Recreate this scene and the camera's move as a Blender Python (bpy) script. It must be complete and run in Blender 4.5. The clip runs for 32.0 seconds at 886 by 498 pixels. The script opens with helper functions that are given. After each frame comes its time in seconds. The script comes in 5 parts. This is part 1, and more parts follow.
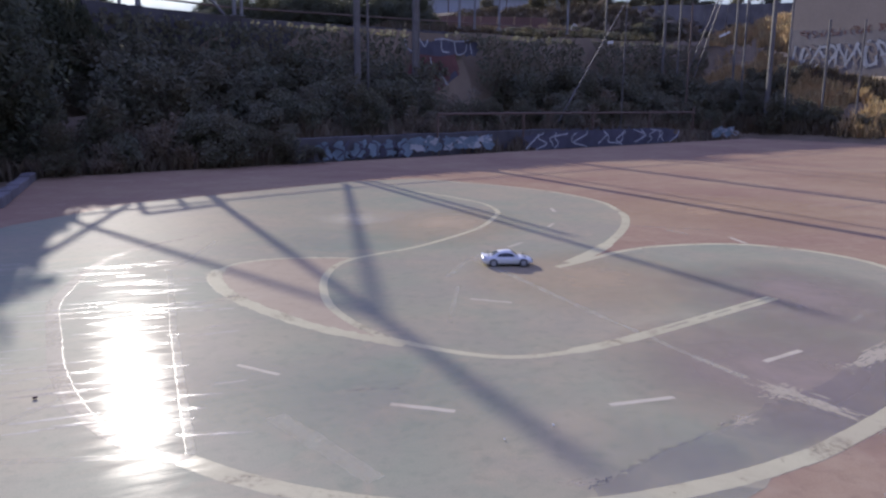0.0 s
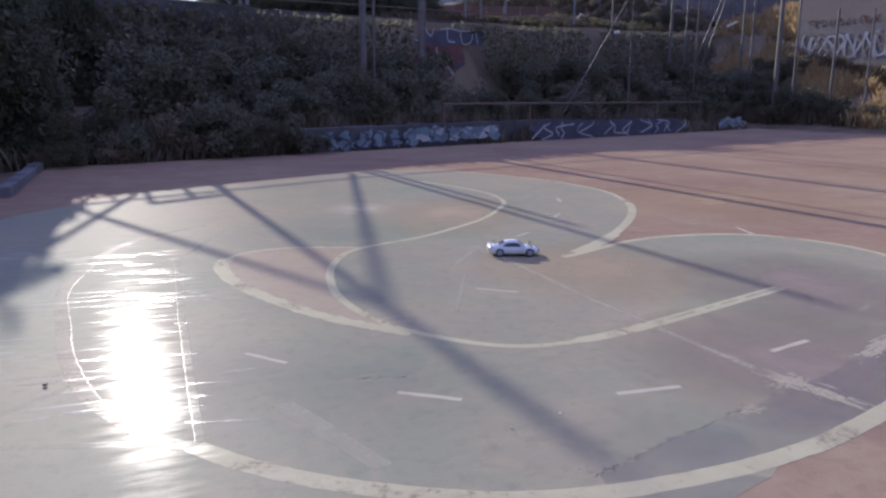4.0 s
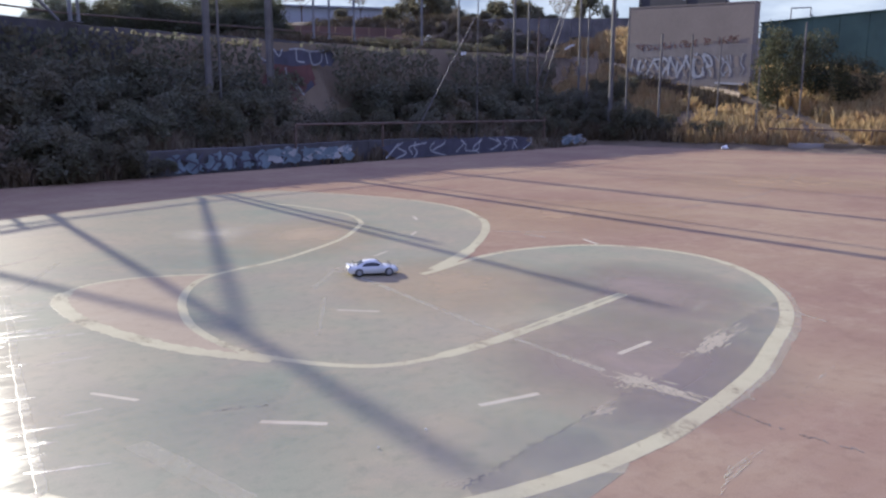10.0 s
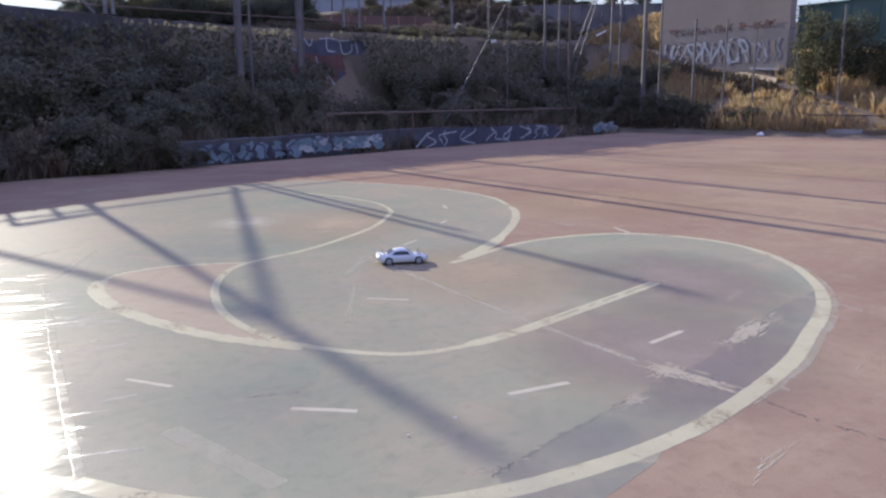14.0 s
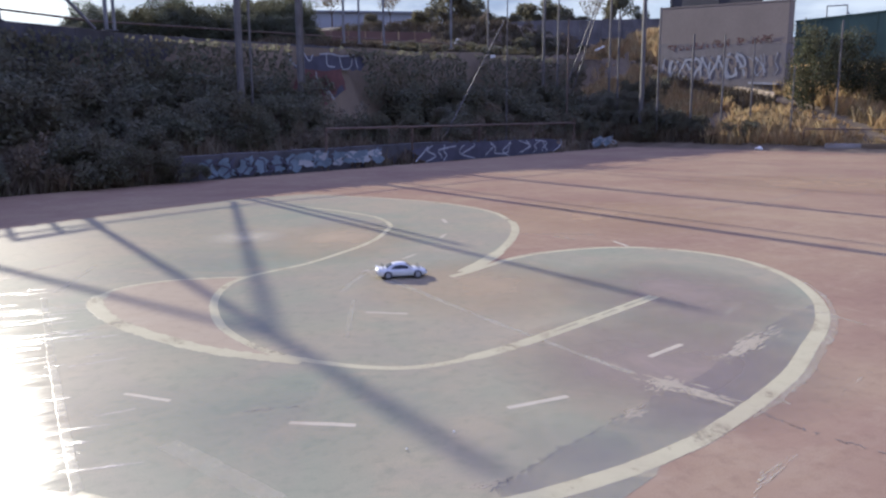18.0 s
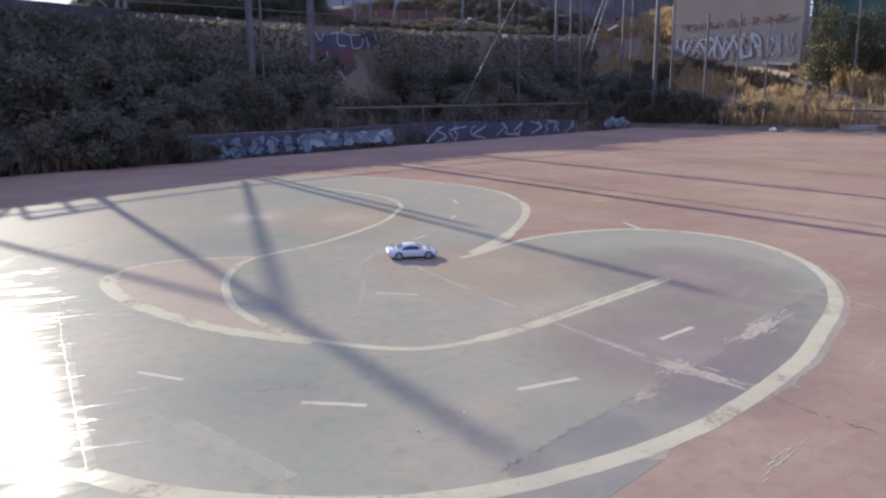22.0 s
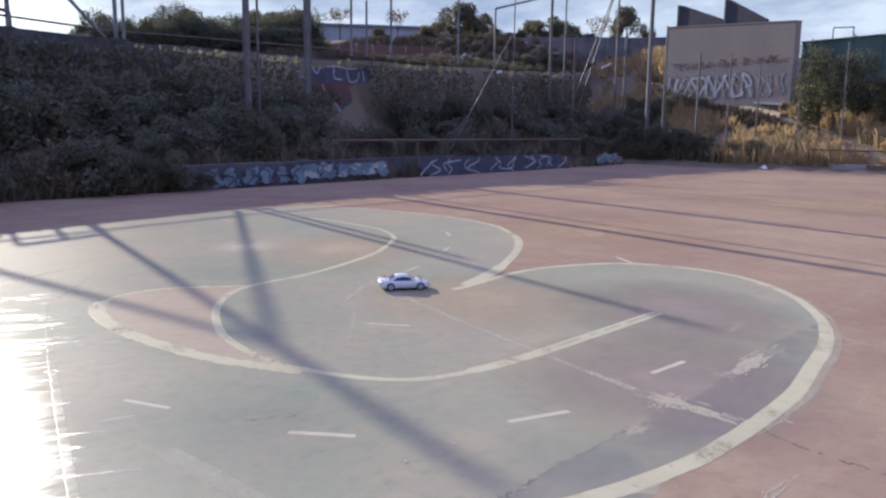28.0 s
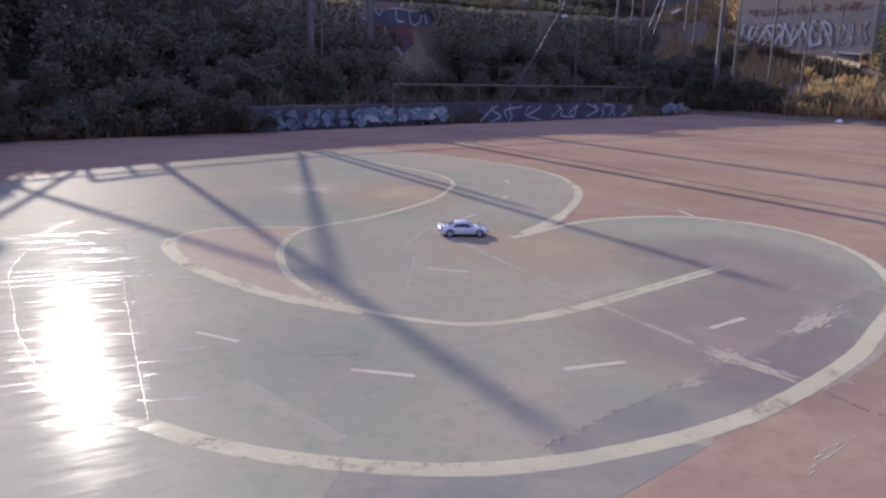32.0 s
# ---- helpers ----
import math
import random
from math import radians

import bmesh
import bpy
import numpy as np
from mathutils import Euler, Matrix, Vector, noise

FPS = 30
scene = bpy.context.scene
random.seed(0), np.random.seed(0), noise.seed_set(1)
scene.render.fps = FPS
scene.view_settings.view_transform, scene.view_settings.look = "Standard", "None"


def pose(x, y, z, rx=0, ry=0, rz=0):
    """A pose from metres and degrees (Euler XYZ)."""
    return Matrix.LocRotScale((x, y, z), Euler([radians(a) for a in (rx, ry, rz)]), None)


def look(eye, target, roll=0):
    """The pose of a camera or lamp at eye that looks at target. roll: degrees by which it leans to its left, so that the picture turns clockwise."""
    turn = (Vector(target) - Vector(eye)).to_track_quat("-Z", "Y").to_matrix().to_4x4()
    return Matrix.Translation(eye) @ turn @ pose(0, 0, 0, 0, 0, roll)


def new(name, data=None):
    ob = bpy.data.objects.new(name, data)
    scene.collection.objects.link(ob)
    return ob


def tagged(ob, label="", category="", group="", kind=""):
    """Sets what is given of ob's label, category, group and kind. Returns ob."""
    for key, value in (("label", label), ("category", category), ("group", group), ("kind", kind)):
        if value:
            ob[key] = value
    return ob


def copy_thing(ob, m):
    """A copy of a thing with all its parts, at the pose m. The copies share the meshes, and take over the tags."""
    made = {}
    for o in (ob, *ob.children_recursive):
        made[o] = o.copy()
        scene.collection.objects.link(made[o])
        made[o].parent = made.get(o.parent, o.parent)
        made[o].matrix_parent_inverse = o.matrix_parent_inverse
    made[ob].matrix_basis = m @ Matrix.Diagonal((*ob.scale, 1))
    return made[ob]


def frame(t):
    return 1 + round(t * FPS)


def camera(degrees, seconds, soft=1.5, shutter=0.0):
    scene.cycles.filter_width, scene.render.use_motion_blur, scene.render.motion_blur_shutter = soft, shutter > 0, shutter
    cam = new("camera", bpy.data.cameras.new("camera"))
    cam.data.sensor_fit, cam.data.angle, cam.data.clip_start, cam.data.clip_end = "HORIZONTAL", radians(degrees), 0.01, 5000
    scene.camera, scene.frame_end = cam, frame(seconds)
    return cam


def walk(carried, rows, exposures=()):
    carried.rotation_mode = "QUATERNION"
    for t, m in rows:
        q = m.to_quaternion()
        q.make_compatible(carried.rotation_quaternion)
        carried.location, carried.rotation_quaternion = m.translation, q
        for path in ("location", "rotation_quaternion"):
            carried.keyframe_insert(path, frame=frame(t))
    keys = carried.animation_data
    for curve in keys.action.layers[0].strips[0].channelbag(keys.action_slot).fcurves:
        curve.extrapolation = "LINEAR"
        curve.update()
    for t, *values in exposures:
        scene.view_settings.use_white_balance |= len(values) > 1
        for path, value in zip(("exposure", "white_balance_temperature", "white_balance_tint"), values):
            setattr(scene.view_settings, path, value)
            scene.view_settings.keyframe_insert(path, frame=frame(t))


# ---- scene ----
cam = camera(61.0, 32.0, soft=2.4)
EYE = 1.37
# seconds, yaw, pitch, roll of the hand-held camera and the few centimetres by which it sways
ROWS = [
    (0, 8.34, -10.93, -0.55, 0.007, 0.019, 0.005), (0.5, 8.32, -11.63, -0.47, 0.006, 0.019, 0.004), (1, 8.34, -11.77, -0.47, 0.006, 0.018, 0.004),
    (1.5, 8.46, -10.51, -0.57, 0.006, 0.017, 0.003), (2, 8.31, -9.32, -0.63, 0.005, 0.015, 0.001), (2.5, 8.52, -10.59, -0.51, 0.002, 0.011, -0.002),
    (3, 8.71, -11.36, 0.15, -0.002, 0.006, -0.007), (3.5, 8.84, -11.61, -0.47, -0.001, 0.009, -0.004), (5.5, 8.64, -11.68, -0.56, -0.000, 0.015, 0.000),
    (6, 8.71, -11.56, -0.40, -0.001, 0.016, -0.000), (6.5, 8.46, -11.56, -0.41, -0.002, 0.016, -0.002), (7, 8.28, -9.98, -0.41, -0.003, 0.015, -0.006),
    (7.5, 8.38, -10.10, -0.72, -0.004, 0.013, -0.009), (8, 8.51, -11.16, -0.67, -0.004, 0.011, -0.008), (8.5, 8.60, -11.85, -0.66, -0.001, 0.009, -0.005),
    (8.6, 8.80, -12.11, -0.83, 0.000, 0.008, -0.004), (8.7, 8.56, -11.99, -1.01, 0.002, 0.007, -0.002), (8.8, 6.46, -12.05, -1.18, 0.003, 0.006, -0.001),
    (8.9, 4.68, -12.47, -1.36, 0.004, 0.006, 0.000), (9, 2.47, -12.71, -1.54, 0.006, 0.005, 0.001), (9.1, 1.75, -12.95, -1.33, 0.005, 0.004, 0.002),
    (9.2, 0.86, -13.05, -1.11, 0.004, 0.003, 0.003), (9.3, 0.34, -12.92, -0.90, 0.003, 0.002, 0.004), (9.4, -0.80, -12.03, -0.69, 0.002, 0.001, 0.004),
    (9.5, -2.23, -11.41, -0.47, 0.001, 0.000, 0.005), (9.6, -2.76, -10.81, -0.42, 0.000, -0.000, 0.005), (9.7, -3.11, -10.00, -0.36, -0.000, -0.001, 0.005),
    (9.8, -2.84, -10.00, -0.30, -0.001, -0.002, 0.006), (9.9, -2.53, -10.02, -0.25, -0.002, -0.003, 0.006), (10, -2.27, -10.13, -0.19, -0.003, -0.003, 0.006),
    (10.5, -1.71, -11.47, -0.16, -0.003, -0.003, 0.008), (11, -1.30, -11.70, 0.14, -0.002, -0.001, 0.008), (11.5, -0.63, -11.74, 0.26, 0.001, 0.003, 0.008),
    (12, -0.43, -10.54, -0.03, 0.003, 0.002, 0.006), (12.5, -0.71, -9.51, 0.11, 0.000, 0.000, 0.002), (13, -0.06, -10.57, 0.06, 0.000, 0.003, 0.001),
    (13.5, -0.07, -11.07, 0.26, 0.001, 0.004, 0.002), (15.5, 0.29, -10.43, 0.15, 0.003, 0.002, -0.001), (16, 0.33, -11.08, 0.15, 0.002, 0.005, -0.001),
    (16.5, 0.38, -11.38, 0.18, 0.003, 0.006, 0.001), (17, 0.18, -10.70, 0.32, 0.005, 0.005, 0.006), (17.5, 0.06, -9.29, 0.29, 0.006, 0.001, 0.004),
    (18, -0.04, -9.88, 0.34, 0.008, -0.002, -0.001), (18.5, 0.17, -10.63, 0.63, 0.004, -0.002, -0.001), (19, 0.21, -10.84, 0.66, 0.004, -0.001, 0.001),
    (19.5, 0.36, -11.14, 0.43, 0.003, -0.001, 0.001), (20, 0.32, -9.44, 0.46, 0.006, -0.005, 0.004), (20.5, 0.52, -8.98, 0.31, 0.007, -0.006, 0.003),
    (21, 0.61, -10.19, 0.28, 0.004, -0.004, 0.001), (21.5, 0.67, -10.86, 0.30, 0.002, 0.001, 0.000), (22, 0.78, -11.36, 0.18, 0.003, 0.003, 0.003),
    (22.5, 0.65, -10.90, 0.38, 0.005, 0.000, 0.005), (23, 0.59, -9.08, 0.40, 0.007, -0.008, 0.004), (23.5, 0.53, -8.93, 0.40, 0.007, -0.013, 0.001),
    (24, 0.60, -9.90, 0.17, 0.006, -0.011, -0.001), (24.5, 0.75, -10.34, 0.15, 0.005, -0.007, -0.001), (26.5, 0.84, -9.89, 0.24, 0.006, 0.005, -0.010),
    (27, 0.84, -10.85, 0.35, 0.004, 0.011, -0.008), (27.5, 0.62, -10.72, 0.21, 0.004, 0.010, -0.009), (27.6, 0.65, -10.93, 0.04, 0.005, 0.009, -0.009),
    (27.7, 0.41, -11.01, -0.15, 0.006, 0.007, -0.010), (27.8, 0.47, -10.67, -0.32, 0.007, 0.006, -0.011), (27.9, 0.29, -8.99, -0.50, 0.007, 0.004, -0.012),
    (28, 0.38, -8.82, -0.67, 0.008, 0.002, -0.013), (28.1, 0.48, -10.74, -0.57, 0.006, 0.004, -0.012), (28.2, 0.53, -10.98, -0.47, 0.004, 0.005, -0.011),
    (28.3, 0.57, -11.45, -0.36, 0.003, 0.006, -0.010), (28.4, 0.87, -12.83, -0.26, 0.001, 0.008, -0.009), (28.5, 0.96, -12.66, -0.15, -0.001, 0.009, -0.008),
    (28.6, 1.02, -13.01, -0.24, -0.003, 0.008, -0.008), (28.7, 1.20, -13.14, -0.33, -0.006, 0.007, -0.008), (28.8, 1.27, -13.18, -0.42, -0.008, 0.005, -0.008),
    (28.9, 1.74, -13.70, -0.50, -0.010, 0.004, -0.008), (29, 2.03, -13.53, -0.60, -0.013, 0.003, -0.008), (29.1, 2.61, -13.62, -0.76, -0.014, -0.001, -0.007),
    (29.2, 2.93, -13.69, -0.94, -0.015, -0.005, -0.007), (29.3, 3.14, -13.52, -1.11, -0.017, -0.008, -0.007), (29.4, 3.45, -13.35, -1.27, -0.018, -0.012, -0.006),
    (29.5, 3.77, -13.12, -1.45, -0.019, -0.016, -0.006), (30, 4.18, -12.69, -1.35, -0.022, -0.031, -0.003), (30.5, 4.68, -12.93, -1.44, -0.020, -0.040, -0.003),
    (31, 4.78, -11.70, -1.76, -0.018, -0.043, 0.001), (31.5, 4.55, -11.52, -1.70, -0.019, -0.046, -0.002), (32, 4.88, -12.97, -1.68, -0.023, -0.045, -0.003),
]
walk(cam, [(t, pose(x, y, EYE + z, 90 + pitch, roll, yaw)) for t, yaw, pitch, roll, x, y, z in ROWS],
     exposures=[(t, e, w, g) for t, e, w, g in ((0.0, 0.74, 5350, 9), (9.1, 0.72, 5350, 9), (9.8, 1.08, 5470, 5), (28.2, 1.08, 5470, 5), (29.4, 0.81, 5470, 11), (32.0, 0.81, 5470, 11))])

# ---- light ----
SUN_AZ, SUN_EL = 33.9, 19.2          # degrees to the left of +y, and above the horizon
S2 = (-math.sin(radians(SUN_AZ)), math.cos(radians(SUN_AZ)))
sun = new("sun", bpy.data.lights.new("sun", "SUN"))
sun.data.energy, sun.data.angle, sun.data.color = 4.3, radians(0.5), (1.0, 0.82, 0.62)
sun.matrix_world = look((S2[0] * 60, S2[1] * 60, 60 * math.tan(radians(SUN_EL))), (0, 0, 0))

world = bpy.data.worlds.new("world")
scene.world = world
world.use_nodes = True
wt = world.node_tree
wt.nodes.clear()
w_out = wt.nodes.new("ShaderNodeOutputWorld")
w_bg = wt.nodes.new("ShaderNodeBackground")
w_sky = wt.nodes.new("ShaderNodeTexSky")
w_sky.sky_type, w_sky.sun_disc = "NISHITA", False
w_sky.sun_elevation, w_sky.sun_rotation = radians(SUN_EL), radians(-SUN_AZ)
w_sky.dust_density, w_sky.air_density, w_sky.ozone_density = 0.7, 1.0, 2.0
w_tc = wt.nodes.new("ShaderNodeTexCoord")
w_map = wt.nodes.new("ShaderNodeMapping")
w_map.inputs["Scale"].default_value = (1.0, 1.0, 3.2)
w_noise = wt.nodes.new("ShaderNodeTexNoise")
w_noise.inputs["Scale"].default_value, w_noise.inputs["Detail"].default_value = 3.6, 8
w_noise.inputs["Roughness"].default_value = 0.58
w_ramp = wt.nodes.new("ShaderNodeValToRGB")
w_ramp.color_ramp.elements[0].position, w_ramp.color_ramp.elements[1].position = 0.24, 0.50
w_ramp.color_ramp.elements[0].color = (0.45, 0.45, 0.45, 1)
w_mix = wt.nodes.new("ShaderNodeMix")
w_mix.data_type = "RGBA"
w_cloud = wt.nodes.new("ShaderNodeMix")
w_cloud.data_type, w_cloud.blend_type = "RGBA", "MULTIPLY"
w_cloud.inputs[0].default_value = 1.0
w_cloud.inputs[7].default_value = (1.15, 1.12, 1.2, 1)
wt.links.new(w_tc.outputs["Generated"], w_map.inputs["Vector"])
wt.links.new(w_map.outputs["Vector"], w_noise.inputs["Vector"])
wt.links.new(w_noise.outputs["Fac"], w_ramp.inputs["Fac"])
wt.links.new(w_sky.outputs["Color"], w_cloud.inputs[6])
wt.links.new(w_ramp.outputs["Color"], w_mix.inputs[0])
wt.links.new(w_sky.outputs["Color"], w_mix.inputs[6])
w_grey = wt.nodes.new("ShaderNodeMix")
w_grey.data_type = "RGBA"
w_grey.inputs[0].default_value = 0.92
# cloud bank: grey near the horizon, paler higher up
w_sep = wt.nodes.new("ShaderNodeSeparateXYZ")
w_rise = wt.nodes.new("ShaderNodeMapRange")
w_rise.inputs["From Min"].default_value, w_rise.inputs["From Max"].default_value = 0.22, 0.55
w_tone = wt.nodes.new("ShaderNodeMix")
w_tone.data_type = "RGBA"
w_tone.inputs[7].default_value = (4.9, 4.9, 9.3, 1)
# billows: grey undersides and white edges
w_puff = wt.nodes.new("ShaderNodeTexNoise")
w_puff.inputs["Scale"].default_value, w_puff.inputs["Detail"].default_value, w_puff.inputs["Roughness"].default_value = 7.5, 9, 0.6
w_edge = wt.nodes.new("ShaderNodeMapRange")
w_edge.inputs["From Min"].default_value, w_edge.inputs["From Max"].default_value = 0.36, 0.66
w_billow = wt.nodes.new("ShaderNodeMix")
w_billow.data_type = "RGBA"
w_billow.inputs[6].default_value, w_billow.inputs[7].default_value = (3.4, 3.6, 4.5, 1), (7.0, 6.8, 7.0, 1)
wt.links.new(w_map.outputs["Vector"], w_puff.inputs["Vector"])
wt.links.new(w_puff.outputs["Fac"], w_edge.inputs["Value"])
wt.links.new(w_edge.outputs["Result"], w_billow.inputs[0])
wt.links.new(w_billow.outputs[2], w_tone.inputs[6])
wt.links.new(w_tc.outputs["Generated"], w_sep.inputs[0])
wt.links.new(w_sep.outputs["Z"], w_rise.inputs["Value"])
wt.links.new(w_rise.outputs["Result"], w_tone.inputs[0])
wt.links.new(w_tone.outputs[2], w_grey.inputs[7])
wt.links.new(w_cloud.outputs[2], w_grey.inputs[6])
wt.links.new(w_grey.outputs[2], w_mix.inputs[7])
wt.links.new(w_mix.outputs[2], w_bg.inputs["Color"])
w_bg.inputs["Strength"].default_value = 0.058
wt.links.new(w_bg.outputs["Background"], w_out.inputs["Surface"])


# ---- materials ----
def nodes(name):
    m = bpy.data.materials.new(name)
    m.use_nodes = True
    return m, m.node_tree, m.node_tree.nodes["Principled BSDF"]


def noise_tex(nt, scale, detail=6, rough=0.6, dist=0.0):
    tc = nt.nodes.new("ShaderNodeTexCoord")
    geo = nt.nodes.new("ShaderNodeNewGeometry")
    n = nt.nodes.new("ShaderNodeTexNoise")
    n.inputs["Scale"].default_value, n.inputs["Detail"].default_value = scale, detail
    n.inputs["Roughness"].default_value, n.inputs["Distortion"].default_value = rough, dist
    nt.links.new(geo.outputs["Position"], n.inputs["Vector"])
    nt.nodes.remove(tc)
    return n


def ramp(nt, src, a, b, lo=0.0, hi=1.0):
    r = nt.nodes.new("ShaderNodeMapRange")
    r.inputs["From Min"].default_value, r.inputs["From Max"].default_value = a, b
    r.inputs["To Min"].default_value, r.inputs["To Max"].default_value = lo, hi
    nt.links.new(src, r.inputs["Value"])
    return r.outputs["Result"]


def mix(nt, fac, a, b, blend="MIX"):
    m = nt.nodes.new("ShaderNodeMix")
    m.data_type, m.blend_type = "RGBA", blend
    for key, v in ((0, fac), (6, a), (7, b)):
        if isinstance(v, (int, float)):
            m.inputs[key].default_value = v
        elif isinstance(v, tuple):
            m.inputs[key].default_value = (*v, 1) if len(v) == 3 else v
        else:
            nt.links.new(v, m.inputs[key])
    return m.outputs[2]


def bump(nt, p, src, strength, dist):
    b = nt.nodes.new("ShaderNodeBump")
    b.inputs["Strength"].default_value, b.inputs["Distance"].default_value = strength, dist
    nt.links.new(src, b.inputs["Height"])
    nt.links.new(b.outputs["Normal"], p.inputs["Normal"])


def simple(name, col, rough=0.7, metal=0.0, vary=0.25, scale=6.0, grain=60.0, relief=0.2, depth=0.01, per_object=0.0):
    """A plain surface with stains at one scale and grain at another."""
    m, nt, p = nodes(name)
    big, small = noise_tex(nt, scale), noise_tex(nt, grain, 3)
    c = mix(nt, ramp(nt, big.outputs["Fac"], 0.3, 0.7), tuple(v * (1 - vary) for v in col), tuple(min(1, v * (1 + vary)) for v in col))
    c = mix(nt, ramp(nt, small.outputs["Fac"], 0.3, 0.7, 0.0, 0.35), c, tuple(v * 0.7 for v in col))
    if per_object:
        info = nt.nodes.new("ShaderNodeObjectInfo")
        c = mix(nt, ramp(nt, info.outputs["Random"], 0, 1, 0, per_object), c, tuple(v * 0.35 for v in col))
    nt.links.new(c, p.inputs["Base Color"])
    p.inputs["Roughness"].default_value, p.inputs["Metallic"].default_value = rough, metal
    bump(nt, p, small.outputs["Fac"], relief, depth)
    return m


def court_paint(name, tones, under, rough, sheen, gaps=None):
    """Matt court paint in patches of three tones, worn through to the coat below, with a thin smooth seal that glints in the sun."""
    m, nt, p = nodes(name)
    wide, patch, mid, fine = noise_tex(nt, 0.30, 4), noise_tex(nt, 0.95, 6, 0.62, 0.8), noise_tex(nt, 2.6, 8, 0.7, 0.6), noise_tex(nt, 140, 2)
    blot = noise_tex(nt, 11.0, 7, 0.7)
    streak = noise_tex(nt, 1.0, 6, 0.7)
    brush = nt.nodes.new("ShaderNodeMapping")
    brush.vector_type = "TEXTURE"
    brush.inputs["Rotation"].default_value = (0, 0, radians(34))
    brush.inputs["Scale"].default_value = (0.45, 0.075, 0.2)
    nt.links.new(streak.inputs["Vector"].links[0].from_socket, brush.inputs["Vector"])
    nt.links.new(brush.outputs["Vector"], streak.inputs["Vector"])
    c = mix(nt, ramp(nt, wide.outputs["Fac"], 0.36, 0.62), tones[0], tones[1])
    c = mix(nt, ramp(nt, patch.outputs["Fac"], 0.45, 0.66, 0, 0.75), c, tones[2])
    c = mix(nt, ramp(nt, mid.outputs["Fac"], 0.50, 0.72, 0, 0.75), c, under)
    c = mix(nt, ramp(nt, blot.outputs["Fac"], 0.5, 0.74, 0, 0.5), c, tuple(v * 0.68 for v in tones[0]))
    c = mix(nt, ramp(nt, streak.outputs["Fac"], 0.45, 0.72, 0, 0.10), c, tuple(v * 1.3 for v in under))
    c = mix(nt, ramp(nt, fine.outputs["Fac"], 0.4, 0.7, 0, 0.25), c, tuple(v * 0.6 for v in tones[0]))
    nt.links.new(c, p.inputs["Base Color"])
    p.inputs["Roughness"].default_value, p.inputs["Specular IOR Level"].default_value = 0.9, 0.0
    h = nt.nodes.new("ShaderNodeMath")
    h.operation = "MULTIPLY_ADD"
    h.inputs[1].default_value = 0.35
    nt.links.new(fine.outputs["Fac"], h.inputs[0])
    nt.links.new(streak.outputs["Fac"], h.inputs[2])
    bump(nt, p, h.outputs[0], 0.07, 0.0018)
    seal = nt.nodes.new("ShaderNodeBsdfAnisotropic")
    seal.distribution = "BECKMANN"
    nt.links.new(ramp(nt, streak.outputs["Fac"], 0.3, 0.7, rough - 0.03, rough + 0.05), seal.inputs["Roughness"])
    # no relief here: the seal's normal is tilted to shift the sun's glint
    lean = nt.nodes.new("ShaderNodeVectorMath")
    lean.inputs[1].default_value = (-0.055, -0.018, 0.0)
    unit = nt.nodes.new("ShaderNodeVectorMath")
    unit.operation = "NORMALIZE"
    nt.links.new(p.inputs["Normal"].links[0].from_socket, lean.inputs[0])
    nt.links.new(lean.outputs[0], unit.inputs[0])
    nt.links.new(unit.outputs[0], seal.inputs["Normal"])
    coat = nt.nodes.new("ShaderNodeMixShader")
    nt.links.new(ramp(nt, streak.outputs["Fac"], 0.38, 0.62, sheen * 0.35, sheen * 1.65), coat.inputs[0])
    nt.links.new(p.outputs[0], coat.inputs[1])
    nt.links.new(seal.outputs[0], coat.inputs[2])
    sheen_wide = nt.nodes.new("ShaderNodeBsdfAnisotropic")
    sheen_wide.distribution = "BECKMANN"
    sheen_wide.inputs["Roughness"].default_value = 0.50
    film = nt.nodes.new("ShaderNodeMixShader")
    film.inputs[0].default_value = 0.013
    nt.links.new(coat.outputs[0], film.inputs[1])
    nt.links.new(sheen_wide.outputs[0], film.inputs[2])
    out = film.outputs[0]
    if gaps:
        # paint flaked off: the coat below shows through
        flake = noise_tex(nt, 28.0, 8, 0.75, 0.3)
        holes = nt.nodes.new("ShaderNodeMath")
        holes.operation = "MULTIPLY_ADD"
        holes.inputs[1].default_value = 0.6
        nt.links.new(flake.outputs["Fac"], holes.inputs[0])
        nt.links.new(mid.outputs["Fac"], holes.inputs[2])
        clear = nt.nodes.new("ShaderNodeBsdfTransparent")
        worn = nt.nodes.new("ShaderNodeMixShader")
        nt.links.new(ramp(nt, holes.outputs[0], gaps[0], gaps[1], gaps[3], gaps[2]), worn.inputs[0])
        nt.links.new(clear.outputs[0], worn.inputs[1])
        nt.links.new(out, worn.inputs[2])
        out = worn.outputs[0]
    nt.links.new(out, nt.nodes["Material Output"].inputs["Surface"])
    return m


M_RED = court_paint("red_court_paint", ((0.258, 0.172, 0.126), (0.342, 0.256, 0.166), (0.276, 0.184, 0.134)), (0.362, 0.282, 0.194), 0.22, 0.010)
M_ISLAND = court_paint("bleached_red_paint", ((0.365, 0.298, 0.208), (0.388, 0.325, 0.230), (0.345, 0.278, 0.195)), (0.395, 0.335, 0.240), 0.21, 0.012)
M_GREEN = court_paint("green_court_paint", ((0.245, 0.264, 0.192), (0.348, 0.298, 0.208), (0.296, 0.262, 0.202)), (0.372, 0.308, 0.215), 0.19, 0.0036)
M_LINE = court_paint("white_line_paint", ((0.49, 0.455, 0.30), (0.45, 0.412, 0.27), (0.41, 0.366, 0.243)), (0.38, 0.326, 0.222), 0.22, 0.014, (0.87, 1.07, 0.2, 1.0))
